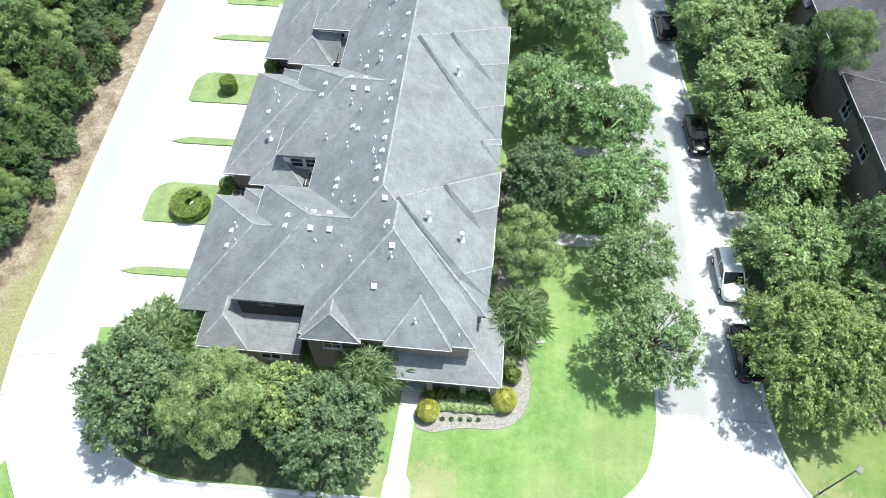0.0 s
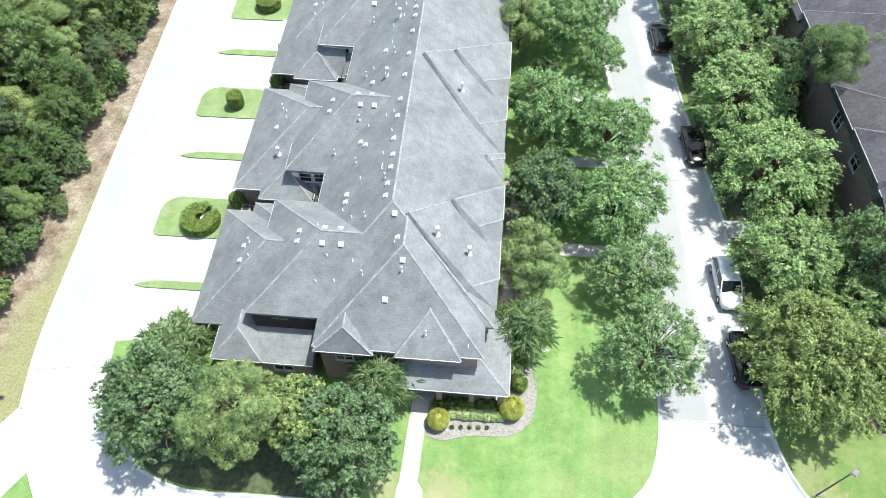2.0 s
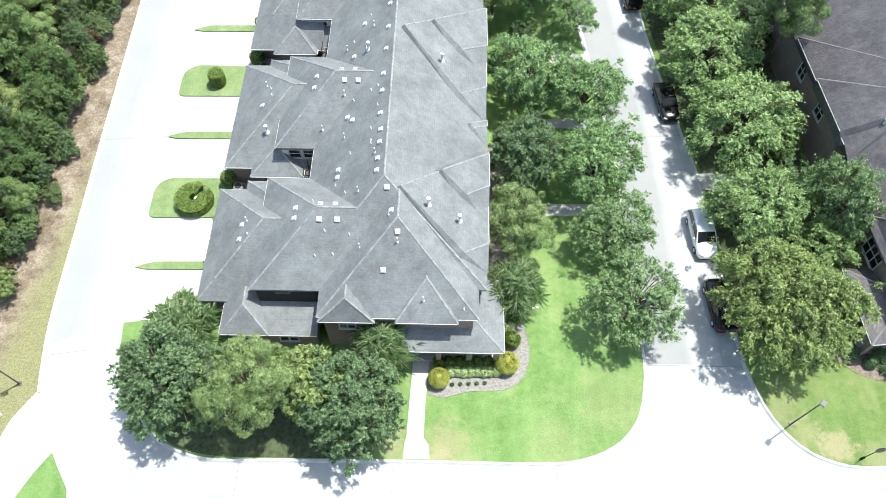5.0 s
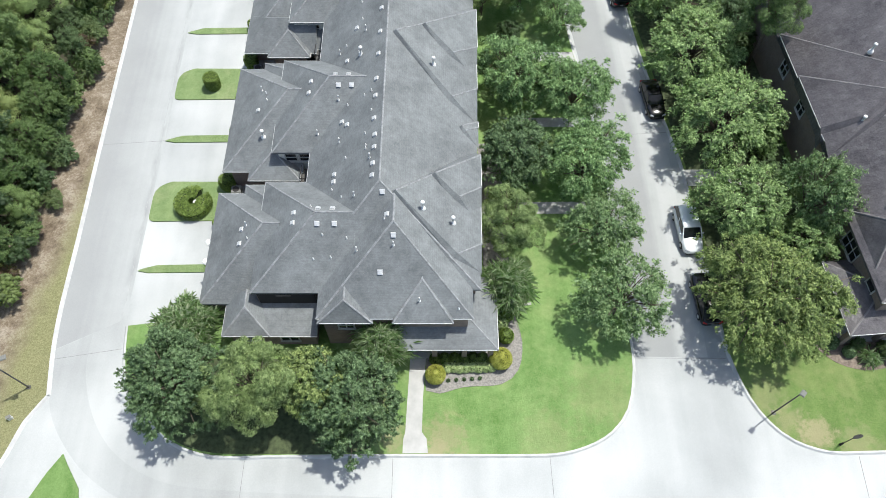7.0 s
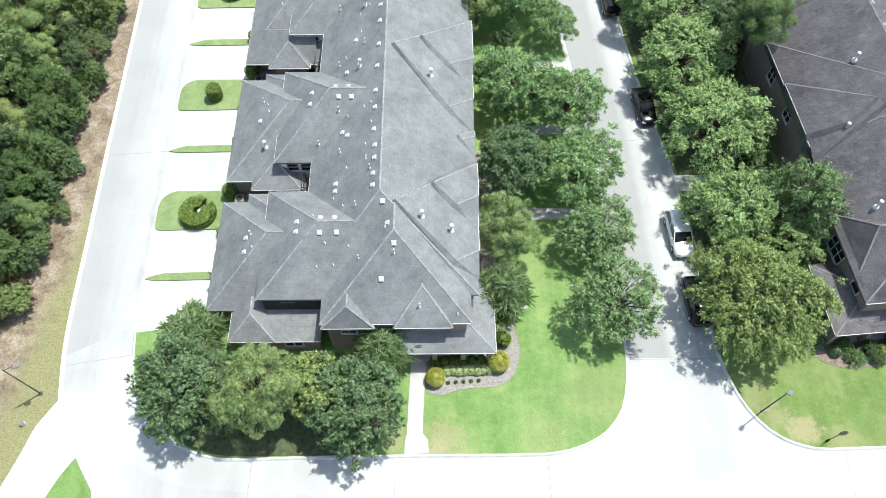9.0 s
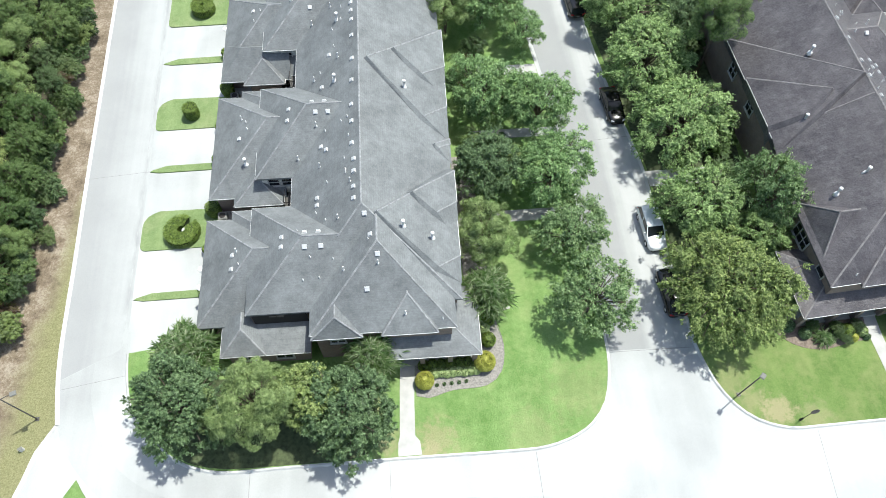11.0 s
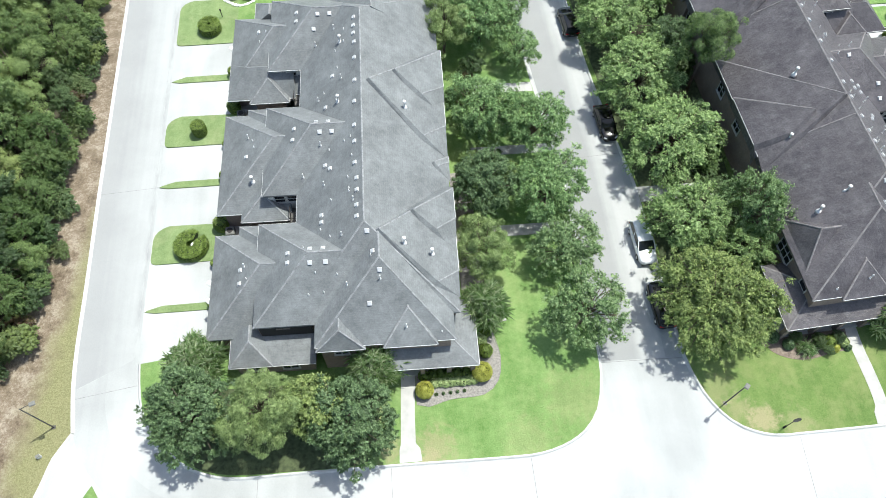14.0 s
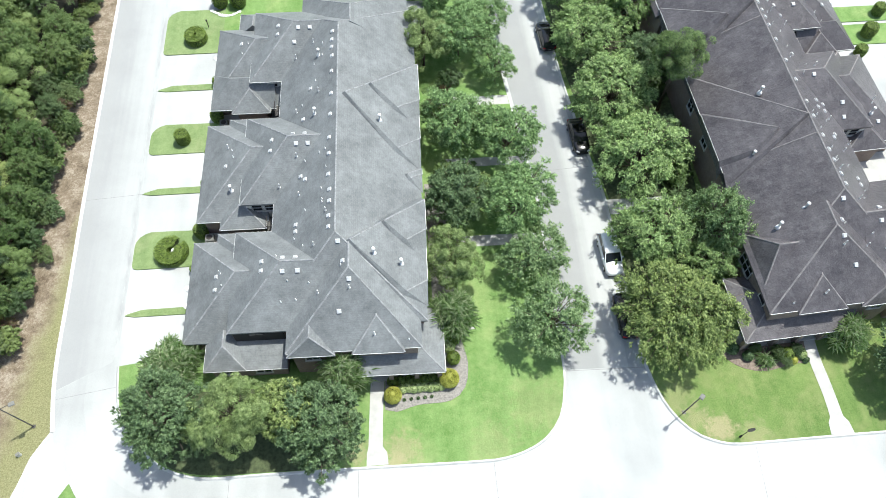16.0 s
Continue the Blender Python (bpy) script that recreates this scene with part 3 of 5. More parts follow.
    def street_panel(apex, low, corner, foot, end, lift):
        """A part of the street slope that stands forward: its flanks fall to the slope below, and its foot turns back to the eave."""
        def top_at(p):
            return (p[0], p[1], on_east(p[0], lift))

        def base_at(p, dx, dy):
            return (p[0] + dx, p[1] + dy, on_east(p[0] + dx, -0.03))

        w = lift * 0.72
        v = [top_at(apex), top_at(low), top_at(corner), top_at(end), base_at(apex, -w, -w * 0.2), base_at(low, -w, -w), base_at(foot, 0.0, 0.0), base_at(end, -w, w), base_at(apex, -w, w * 0.4)]
        drop = [(x, y, z - lift - 0.25) for x, y, z in (v[2], v[3], v[6])]
        v += drop
        f = [(0, 1, 2, 3), (0, 1, 5, 4), (1, 2, 6, 5), (0, 3, 7, 8), (0, 4, 8), (2, 3, 10, 9), (2, 9, 11, 6)]
        add("roof_panel", (v, f), roof_mat, main)
        ridge_cap(v[0], v[3], main)
        if not gable:
            ridge_cap(v[1], v[2], main)
        gutter(v[2], v[3], main)

    for shape in panels:
        street_panel(*shape)
    for p, r in seams:
        ridge_cap((*p, on_east(p[0], 0.05)), (*r, on_east(r[0], 0.05)), main)

    def ends(f):
        """Both ends: as given, and mirrored to the north."""
        f(lambda a, b: (a, b), lambda s: s)
        f(lambda a, b: (ym - b, ym - a), lambda s: s[::-1])

    def end_block(yy, sw):
        def h(x0, x1, y0, y1, ze, zr, axis, r0, r1, ridge=None, g="snwe"):
            ya, yb = yy(y0, y1)
            if axis == "y":
                r0, r1 = sw((r0, r1))
            if ridge is not None and axis == "x":
                ridge = yy(ridge, ridge)[0]
            if sw((0, 1)) == (1, 0):
                g = g.translate(str.maketrans("sn", "ns"))
            return hip(x0, x1, ya, yb, ze, zr, axis, r0, r1, ridge, g)
        h(-4.7, front, -9.1, -0.75, 5.2, 9.6, "y", 5.85, 0, crest, "s")        # front block
        h(-4.6, -0.5, -9.4, -6.0, 5.05, 6.65, "y", 1.15, 0, -2.55, "s")     # small front gablet
        h(1.0, 5.5, -9.45, -5.6, 5.2, 7.1, "y", 2.7, 0, 3.2, "s")         # wide front gablet
        h(-0.8, porch, -10.65, -4.2, 2.85, 4.2, "x", 0, 3.2, None, "se")   # porch roof
        h(-12.3, -4.95, -9.5, -3.0, 2.7, 3.55, "x", 3.25, 0, None, "sw")  # low front roof
        h(-12.25, -8.6, -9.5, -6.2, 2.72, 4.2, "y", 1.8, 0, -10.42, "")   # low hipped bay
        h(-9.85, -1.9, -7.0, 3.05, 5.2, 8.72, "x", 5.0, 0, None, "n")   # wing
        ya, yb = yy(-0.5, 3.05)
        gutter((-9.85, ya, 5.2), (-9.85, yb, 5.2), main)
        h(-14.4, -7.9, -6.9, 3.45, 2.9, 6.7, "x", 5.17, 0, None, "n")   # garage
        h(-12.2, -6.0, -3.0, 4.3, 2.94, 5.6, "x", 3.65, 0, None, "n")    # garage bay
        for b, m in ((((-4.3, front - 0.4), (-9.03, 0.0), (0, 5.05)), M["brick"]), (((-11.9, -5.3), (-9.1, -5.0), (0, 2.8)), M["brick"]), (((-9.5, -5.0), (-6.95, 2.65), (0, 5.05)), M["brick"]), (((-14.0, -9.0), (-6.5, 3.05), (0, 2.8)), M["brick"]), (((-11.8, -9.0), (0, 3.9), (0, 2.8)), M["brick"])):
            (x0, x1), (y0, y1), (z0, z1) = b
            ya, yb = yy(y0, y1)
            add("wall", box(x0, x1, ya, yb, z0, z1), m)
        # porch floor, columns and door wall
        ya, yb = yy(-10.3, -8.6)
        add("porch_floor", box(0.6, porch - 0.45, ya, yb, 0, 0.18), M["walk"])
        for x in (1.7, 4.1, 6.4, porch - 0.5):
            ya, yb = yy(-10.45, -10.05)
            col = add("column", box(x - 0.2, x + 0.2, ya, yb, 0.18, 2.75), M["brick"])
            ya, yb = yy(-10.5, -10.0)
            add("column_cap", box(x - 0.25, x + 0.25, ya, yb, 2.5, 2.68), M["white"], col)

    ends(end_block)
    if gable:                                   # a hipped gable over the front windows of the street side
        hip(1.5, front - 0.3, -6.6, -1.0, 5.3, 7.7, "x", 0, 1.6, -3.6, "e")
    # middle wings with their garages and small courtyards
    hip(-9.75, -1.6, 6.05 + mid, 16.4 + mid, 5.2, 8.92, "x", 5.0, 0, None, "nw")
    hip(-14.45, -7.4, 5.7 + mid, 17.5 + mid, 2.9, 6.9, "x", 5.85, 0, None, "sn")
    hip(-12.2, -6.5, 11.0 + mid, 18.2 + mid, 2.94, 5.7, "x", 3.6, 0, None, "n")
    hip(-12.1, -7.6, 4.75 + mid, 9.4 + mid, 2.94, 4.5, "y", 2.1, 0, None, "se")
    hip(-12.1, -8.0, 19.0 + north, 22.6 + north, 2.94, 4.5, "y", 2.05, 0, None, "se")
    hip(-14.4, -7.4, 19.6 + north, 24.5 + north, 2.88, 5.0, "x", 2.4, 0, None, "sw", False)
    add("wall", box(-6.1, 7.25, -6.3, ym + 6.3, 0, 5.1), M["brick"])
    add("wall", box(-9.35, -5.0, 6.4 + mid, 16.05 + mid, 0, 5.1), M["siding"])
    add("wall", box(-13.9, -8.6, 6.1 + mid, 17.1 + mid, 0, 2.8), M["brick"])
    add("wall", box(-11.8, -8.6, 11.0 + mid, 17.85 + mid, 0, 2.8), M["brick"])
    add("wall", box(-11.6, -8.0, 5.1 + mid, 10.0 + mid, 0, 2.8), M["brick"])
    add("wall", box(-11.6, -8.5, 19.4 + north, 23.5 + north, 0, 2.8), M["brick"])
    add("wall", box(-9.5, -5.0, 21.58 + north, 21.64 + north, 0, 5.06), M["siding"])
    add("wall", box(-6.16, -6.1, 2.6, 6.4 + mid, 2.8, 5.1), M["siding"])
    add("wall", box(-6.16, -6.1, 16.0 + mid, 21.6 + north, 2.8, 5.1), M["siding"])
    add("courtyard_floor", box(-14.0, -6.1, 2.6, 6.4 + mid, -0.1, 0.12), M["walk"])
    add("courtyard_floor", box(-14.0, -6.1, 16.0 + mid, 21.6 + north, -0.1, 0.12), M["walk"])
    # vents and pipes through the roof
    def on_roof(x, y, lift=0.0):
        z = roof_height(x, y)
        gx, gy = (roof_height(x + 0.1, y) - roof_height(x - 0.1, y)) / 0.2, (roof_height(x, y + 0.1) - roof_height(x, y - 0.1)) / 0.2
        tilt = Vector((0, 0, 1)).rotation_difference(Vector((-gx * side, -gy, 1))).to_matrix().to_4x4()
        return Matrix.Translation((x * side, y, z + lift)), tilt

    for x, y in BOX_VENTS:
        place, tilt = on_roof(x, y)
        part("roof_vent", VENT_BOX, main, "", place @ tilt @ Matrix.Scale(0.86, 4))
    for k, (x, y) in enumerate(PIPE_VENTS):
        place, tilt = on_roof(x, y)
        part("vent_pipe", (PIPE_SHORT, PIPE_LONG)[k % 3 == 0], main, "", place)
    for x, y, lift in stacks:
        place, tilt = on_roof(x, y, lift)
        part("flue", STACK, main, "white capped flue", place)

    # windows, one at a time: frame, mullions, panes and sill
    def window(x, y, z, w, h, face, frame_mat=None, panes=0):
        """face: s, e or n, the way that the wall looks."""
        fr, gl = [], []
        n = panes or max(1, round(w / 0.75))
        def flat(u0, u1, z0, z1, d0, d1):
            if face == "e":
                return box(x + d0, x + d1, y + u0, y + u1, z0, z1)
            k = -1 if face == "s" else 1
            ya, yb = sorted((y + k * d0, y + k * d1))
            return box(x + u0, x + u1, ya, yb, z0, z1)
        u0, u1, e = -w / 2 - 0.05, w / 2 + 0.05, 0.1
        def at_face(u, zz, d):
            if face == "e":
                return (x + d, y + u, zz)
            return (x + u, y + (-d if face == "s" else d), zz)
        ring = [(u0, z - 0.05), (u1, z - 0.05), (u1, z + h + 0.05), (u0, z + h + 0.05)]
        inner = [(u0 + e, z + 0.05), (u1 - e, z + 0.05), (u1 - e, z + h - 0.05), (u0 + e, z + h - 0.05)]
        vs = [at_face(u, zz, d) for pts in (ring, inner) for d in (0.0, 0.09) for u, zz in pts]
        fs = []
        for k in range(4):
            m = (k + 1) % 4
            fs += [(4 + k, 4 + m, 12 + m, 12 + k), (k, m, 4 + m, 4 + k), (8 + k, 8 + m, 12 + m, 12 + k), (k, m, 8 + m, 8 + k)]
        win = add("window", (vs, fs), frame_mat or M["frame"], None, "dark-framed window" if frame_mat else "pale-framed window with dark glass")
        for i in range(1, n):
            add("mullion", flat(i * w / n - w / 2 - 0.04, i * w / n - w / 2 + 0.04, z, z + h, 0.0, 0.08), frame_mat or M["frame"], win)
        add("transom", flat(-w / 2, w / 2, z + h / 2 - 0.03, z + h / 2 + 0.03, 0.0, 0.07), frame_mat or M["frame"], win)
        for i in range(n):
            add("pane", flat(i * w / n - w / 2 + 0.04, (i + 1) * w / n - w / 2 - 0.04, z, z + h, 0.0, 0.03), M["glass"], win)
        add("sill", flat(-w / 2 - 0.1, w / 2 + 0.1, z - 0.12, z - 0.05, 0.0, 0.14), frame_mat or M["frame"], win)

    for y in (-7.2,) if gable else (-7.2, -5.4):
        window(front - 0.4, y, 3.1, 1.1, 1.5, "e")
    if gable:
        window(front - 0.4, -3.5, 3.0, 2.2, 1.7, "e", None, 3)
    for y in upper:
        window(7.25, y, 3.3, 1.3, 1.5, "e")
    for x, z, w, h in ((-2.6, 3.3, 1.2, 1.2), (3.2, 0.9, 1.5, 1.4), (5.6, 0.9, 1.5, 1.4)):
        window(x, -9.03, z, w, h, "s")
    for x in (-10.4, -7.3):
        window(x, -9.1, 0.9, 1.4, 1.4, "s")
    for x, y in ((-8.3, 6.4 + mid), (-7.1, 6.4 + mid), (-7.6, 21.58 + north)):
        window(x, y, 3.6, 1.0, 1.05, "s")
    # black sheet added on the south wall as the eave's shade
    eave_shade = add("recess_panel", box(-9.42, -5.02, -7.0, -6.96, 3.35, 4.97), M["black"], None, "black panel painted as the shaded wall under the eave")
    for k in range(2):
        add("pane", box(-8.0 + k * 0.62, -7.45 + k * 0.62, -7.03, -7.0, 4.62, 4.92), M["glass"], eave_shade)
    door = add("door", box(1.6, 2.6, -9.11, -9.03, 0.2, 2.3), M["dark_metal"], None, "dark panelled front door")
    add("door_handle", box(1.7, 1.76, -9.17, -9.11, 1.15, 1.3), M["flash"], door)
    # garage doors with raised panels
    for y0, y1 in ((-5.8, -2.0), (-1.4, 2.4), (6.6 + mid, 11.2 + mid), (11.9 + mid, 16.5 + mid), (21.9 + north, 25.7 + north), (26.3 + north, 30.1 + north)):
        gd = add("garage_door", box(-14.07, -13.95, y0, y1, 0.05, 2.3), M["white"], None, "white panelled garage door")
        n = 4
        for i in range(n):
            for j in range(4):
                ya, yb = y0 + (y1 - y0) * i / n + 0.1, y0 + (y1 - y0) * (i + 1) / n - 0.1
                add("door_panel", box(-14.1, -14.05, ya, yb, 0.15 + j * 0.54, 0.57 + j * 0.54), M["white"], gd)
    # satellite dishes on the garage eaves
    for y, z in ((-1.3, 2.75), (-3.0, 2.6), (27.0 + north, 2.75)):
        dish = add("satellite_dish", tube([(-14.55, y, z), (-14.5, y, z + 0.04), (-14.42, y, z + 0.1), (-14.36, y, z + 0.14)], [0.3, 0.28, 0.16, 0.03], 14), M["white"], None, "white satellite dish")
        add("bracket", tube([(-14.36, y, z + 0.12), (-14.2, y, z - 0.1), (-13.9, y, z - 0.15)], [0.03, 0.03, 0.03], 6), M["flash"], dish)
        add("feed_arm", tube([(-14.5, y, z - 0.25), (-14.85, y, z + 0.1)], [0.02, 0.04], 6), M["flash"], dish)
    # balcony rails of the courtyards
    for y in (4.5 + mid, 18.6 + north):
        rail = add("rail", joined(box(-7.5, -6.2, y, y + 0.06, 3.55, 3.61), box(-7.5, -7.44, y, y + 1.4, 3.55, 3.61)), M["dark_metal"], None, "dark courtyard rail")
        for i in range(9):
            add("baluster", box(-7.45 + i * 0.155, -7.42 + i * 0.155, y + 0.02, y + 0.06, 2.8, 3.55), M["dark_metal"], rail)
        add("balcony_floor", box(-7.5, -6.1, y, y + 1.6, 2.65, 2.8), M["lamp_metal"])
    return top, add, main, on_east


def upright(radius, height, cap, boot):
    r, h = radius, height
    pts, rad = [(0, 0, -0.25), (0, 0, 0.05), (0, 0, 0.09), (0, 0, h)], [boot, boot * 0.8, r, r]
    if cap:
        pts += [(0, 0, h + 0.02), (0, 0, h + 0.14), (0, 0, h + 0.2)]
        rad += [cap, cap, cap * 0.35]
    return tube(pts, rad, 10)


VENT_BOX = tidy("roof_vent", *joined(box(-0.23, 0.23, -0.23, 0.23, -0.02, 0.03), ([(x * 0.17, y * 0.17, 0.03) for x, y in ((-1, -1), (1, -1), (1, 1), (-1, 1))] + [(x * 0.17, y * 0.17, 0.1) for x, y in ((-1, -1), (1, -1), (1, 1), (-1, 1))] + [(x * 0.2, y * 0.2, 0.1) for x, y in ((-1, -1), (1, -1), (1, 1), (-1, 1))] + [(x * 0.19, y * 0.19, 0.15) for x, y in ((-1, -1), (1, -1), (1, 1), (-1, 1))], [(i + k, (i + 1) % 4 + k, (i + 1) % 4 + k + 4, i + k + 4) for k in (0, 4, 8) for i in range(4)] + [(12, 13, 14, 15)])), M["flash"])
PIPE_SHORT = tidy("vent_pipe", *upright(0.035, 0.26, 0, 0.09), M["pipe"], True)
PIPE_LONG = tidy("vent_pipe", *upright(0.045, 0.42, 0.07, 0.12), M["pipe"], True)
STACK = tidy("flue", *upright(0.1, 0.7, 0.17, 0.26), M["pipe"], True)
BOX_VENTS = ((-0.55, 4.4), (-0.55, 3.2), (-0.6, 1.7), (-0.6, 0.6), (0.2, -0.8), (-3.9, 2.4), (-3.9, 1.7), (-6.7, -1.3), (-6.7, -2.2), (-4.7, -2.7), (-3.4, -2.7), (-4.7, -1.5), (-3.6, -1.5), (0.6, -2.5), (1.1, -4.1), (0.1, -6.3), (-11.2, -1.5), (-11.2, -2.8), (-0.6, 23.5), (-0.65, 22.4), (-0.65, 21.4), (-0.6, 20.2), (-0.6, 18.2),
             (-0.6, 15.4), (-0.65, 12.9), (-0.7, 10.2), (-0.7, 8.4), (-0.7, 6.1), (-6.5, 11.7), (-6.6, 10.5), (-4.0, 10.6), (-2.9, 10.6), (-4.3, 11.6), (-3.2, 11.6), (-3.6, 7.5), (-3.1, 6.9), (-6.7, 26.9), (-6.7, 25.7), (-4.4, 25.7), (-3.2, 25.7), (-4.9, 24.5), (-3.6, 14.2), (-2.9, 17.6), (-11.0, 26.5), (-11.5, 10.8))
PIPE_VENTS = ((-3.7, 5.5), (-3.0, 3.5), (-1.3, 3.8), (-0.9, 2.4), (-4.0, 1.0), (-3.1, -0.1), (-2.0, -0.5), (-4.3, -3.4), (-2.5, -3.6), (-1.7, -4.6), (-5.0, -4.9), (-3.7, -4.8), (3.0, -8.1), (5.9, -8.5), (-5.3, -1.2), (-10.8, -1.3), (-10.5, -2.6), (0.4, -2.8), (1.1, -4.7), (-1.7, 22.8), (-1.7, 21.2), (-2.8, 23.8), (-2.6, 20.6),
              (-2.4, 18.3), (-2.0, 16.7), (-2.5, 14.4), (-3.8, 16.1), (-4.4, 15.6), (-1.1, 9.2), (-1.7, 9.1), (-4.0, 9.6), (-3.2, 9.0), (-1.0, 7.1), (-5.8, 7.3), (-1.4, 5.0), (-1.3, 3.5), (-4.8, 23.1), (-10.8, 25.0), (-10.1, 25.9), (-11.4, 13.0), (-10.9, 12.4), (-10.7, 11.5))
STACKS_EAST = ((3.0, -0.6, 0.05), (5.4, -1.6, 0.1), (2.75, 12.5, 0.42), (5.0, 6.35, 0.1), (-10.8, 11.6, 0.0))
STACKS = ((3.2, -1.5, 0.42), (5.5, -1.9, 0.42), (3.9, 13.3, 0.42), (-10.8, 8.2, 0.0), (-2.1, 21.5, 0.0), (-2.3, 14.1, 0.0))

# parts of the street slopes that stand forward: apex, low corner, corner and foot at the eave, far end, lift
PANELS_WEST = (((1.2, -0.75), (5.85, -4.44), (7.75, -2.9), (7.7, -5.3), (7.75, 5.6), 0.42), ((4.1, 1.85), (6.0, 0.5), (7.85, 2.2), (7.8, -1.4), (7.85, 5.4), 0.8),
               ((0.75, 15.25), (5.5, 10.7), (7.75, 12.85), (7.7, 9.1), (7.75, 22.4), 0.42), ((3.15, 17.3), (5.6, 15.45), (7.85, 17.5), (7.8, 13.9), (7.85, 22.3), 0.8),
               ((6.3, 8.05), (6.6, 7.75), (7.75, 8.6), (7.75, 6.6), (7.75, 9.2), 0.3))
EAST_PANEL = (((0.26, 8.25), (4.6, 6.06), (7.6, 5.75), (7.6, 4.3), (7.6, 18.1), 0.42), ((2.75, 7.9), (4.9, 6.6), (7.7, 6.9), (7.7, 5.95), (7.7, 12.7), 0.8))
PANELS_EAST = EAST_PANEL + tuple((*((x, y + 15.1) for x, y in shape[:5]), shape[5]) for shape in EAST_PANEL)
SEAMS_EAST = (((0.1, 6.15), (4.7, 6.3)), ((0.1, 21.2), (4.9, 21.5)))
block_west = townhouse("townhouse_block", "long brick townhouse block with weathered grey shingle hip roofs", pose(-1.35, 17.08, 0.05, 0, 0, -1), 1, M["roof"], M["cap"], PANELS_WEST, STACKS)
block_east = townhouse("townhouse_block", "long brick townhouse block with dark brown shingle hip roofs", pose(43.75, 18.25, 0.05, 0, 0, 3.6), -1, M["roof_brown"], M["cap_brown"], PANELS_EAST, STACKS_EAST, 26.5, 3.4, 8.1, 9.9, 1.7, SEAMS_EAST, True, (10.7, 15.4, 25.8))

# ---- plants ----


def triangles_mesh(name, v, mat):
    """A mesh of loose triangles from an array of corners, three at a time."""
    me = bpy.data.meshes.new(name)
    n = len(v) // 3
    me.vertices.add(len(v))
    me.vertices.foreach_set("co", v.ravel().astype(np.float32))
    me.loops.add(n * 3)
    me.loops.foreach_set("vertex_index", np.arange(n * 3, dtype=np.int32))
    me.polygons.add(n)
    me.polygons.foreach_set("loop_start", np.arange(n, dtype=np.int32) * 3)
    me.update()
    me.materials.append(mat)
    return me


def unit(v):
    return v / np.linalg.norm(v, axis=-1, keepdims=True)


def crown(radius, low, high, mat, seed, clumps, puff, tufts, per, size, aspect=0.5, spray=0.24, hang=0.2, inner=0.25, arms=0.06, uneven=1.0, soft=False):
    """A crown of single leaves: clumps spread over an uneven dome, tufts round each clump, leaves along each tuft.
    Returns its mesh and the clumps that the limbs reach to."""
    rng = np.random.default_rng(seed)
    k = np.arange(clumps)
    z = 1 - 1.28 * (k + 0.5) / clumps
    a = k * 2.39996 + rng.normal(0, 0.25, clumps)
    ring = np.sqrt(np.maximum(0.0, 1 - z * z))
    d = unit(np.stack([np.cos(a) * ring, np.sin(a) * ring, z], 1) + rng.normal(0, 0.1, (clumps, 3)))
    wave = 1 + uneven * (0.09 * np.sin(2 * a + seed) + 0.08 * np.sin(3 * a + 2.1 * seed) + 0.07 * np.sin(5 * a + 0.7 * seed) + 0.06 * np.sin(4 * z + seed))
    deep = np.where(rng.uniform(0, 1, clumps) < inner, rng.uniform(0.35, 0.7, clumps), rng.uniform(0.78, 1.0, clumps))
    cr = puff * rng.uniform(0.6, 1.35, clumps)
    arm = (rng.uniform(0, 1, clumps) < arms) & (z < 0.75)              # limbs that stand out beyond the rest
    deep, cr = np.where(arm, rng.uniform(1.05, 1.22, clumps), deep), np.where(arm, cr * 0.72, cr)
    reach = np.array([radius - puff - spray * 0.7, radius - puff - spray * 0.7, (high - low) / 2 - puff * 0.6])
    c = d * (wave * deep)[:, None] * reach + np.array([0, 0, (low + high) / 2])
    which = rng.choice(clumps, clumps * tufts, p=cr ** 2 / (cr ** 2).sum())
    out = unit(rng.normal(size=(len(which), 3)) + d[which] * 0.7 + np.array([0, 0, 0.35]))
    p0 = c[which] + out * (cr[which] * rng.uniform(0.7 if soft else 0.45, 1.05, len(which)))[:, None] * np.array([1, 1, 0.8])
    grow = unit(out + d[which] * np.array([0.9, 0.9, 0.3]) + np.array([0, 0, -hang]) + rng.normal(0, 0.25, (len(which), 3)))
    n = len(which) * per
    own = np.repeat(np.arange(len(which)), per)
    t = rng.uniform(0, 1, n)
    way = grow[own]
    p = p0[own] + way * (t * spray)[:, None] + rng.normal(0, spray * 0.2, (n, 3))
    p[:, 2] = np.maximum(p[:, 2] - hang * 0.25 * t ** 2, 0.08)
    up = unit(rng.normal(0, 0.32 if soft else 0.5, (n, 3)) + out[own] * (1.1 if soft else 0.55) + np.array([0, 0, 0.5 if soft else 0.75]))
    along = way + rng.normal(0, 0.55, (n, 3))
    along = unit(along - up * (along * up).sum(1, keepdims=True))
    across = np.cross(up, along)
    s = size * rng.uniform(0.6, 1.3, n)[:, None]
    side, bend = across * s * aspect, up * s * 0.2
    v = np.stack([p - along * s * 0.8 - side, p + along * s * 1.3 - bend, p - along * s * 0.5 + side * 1.2 + bend], 1).reshape(-1, 3)
    return triangles_mesh("crown", v, mat), np.concatenate([c[arm], c[~arm][:22]])


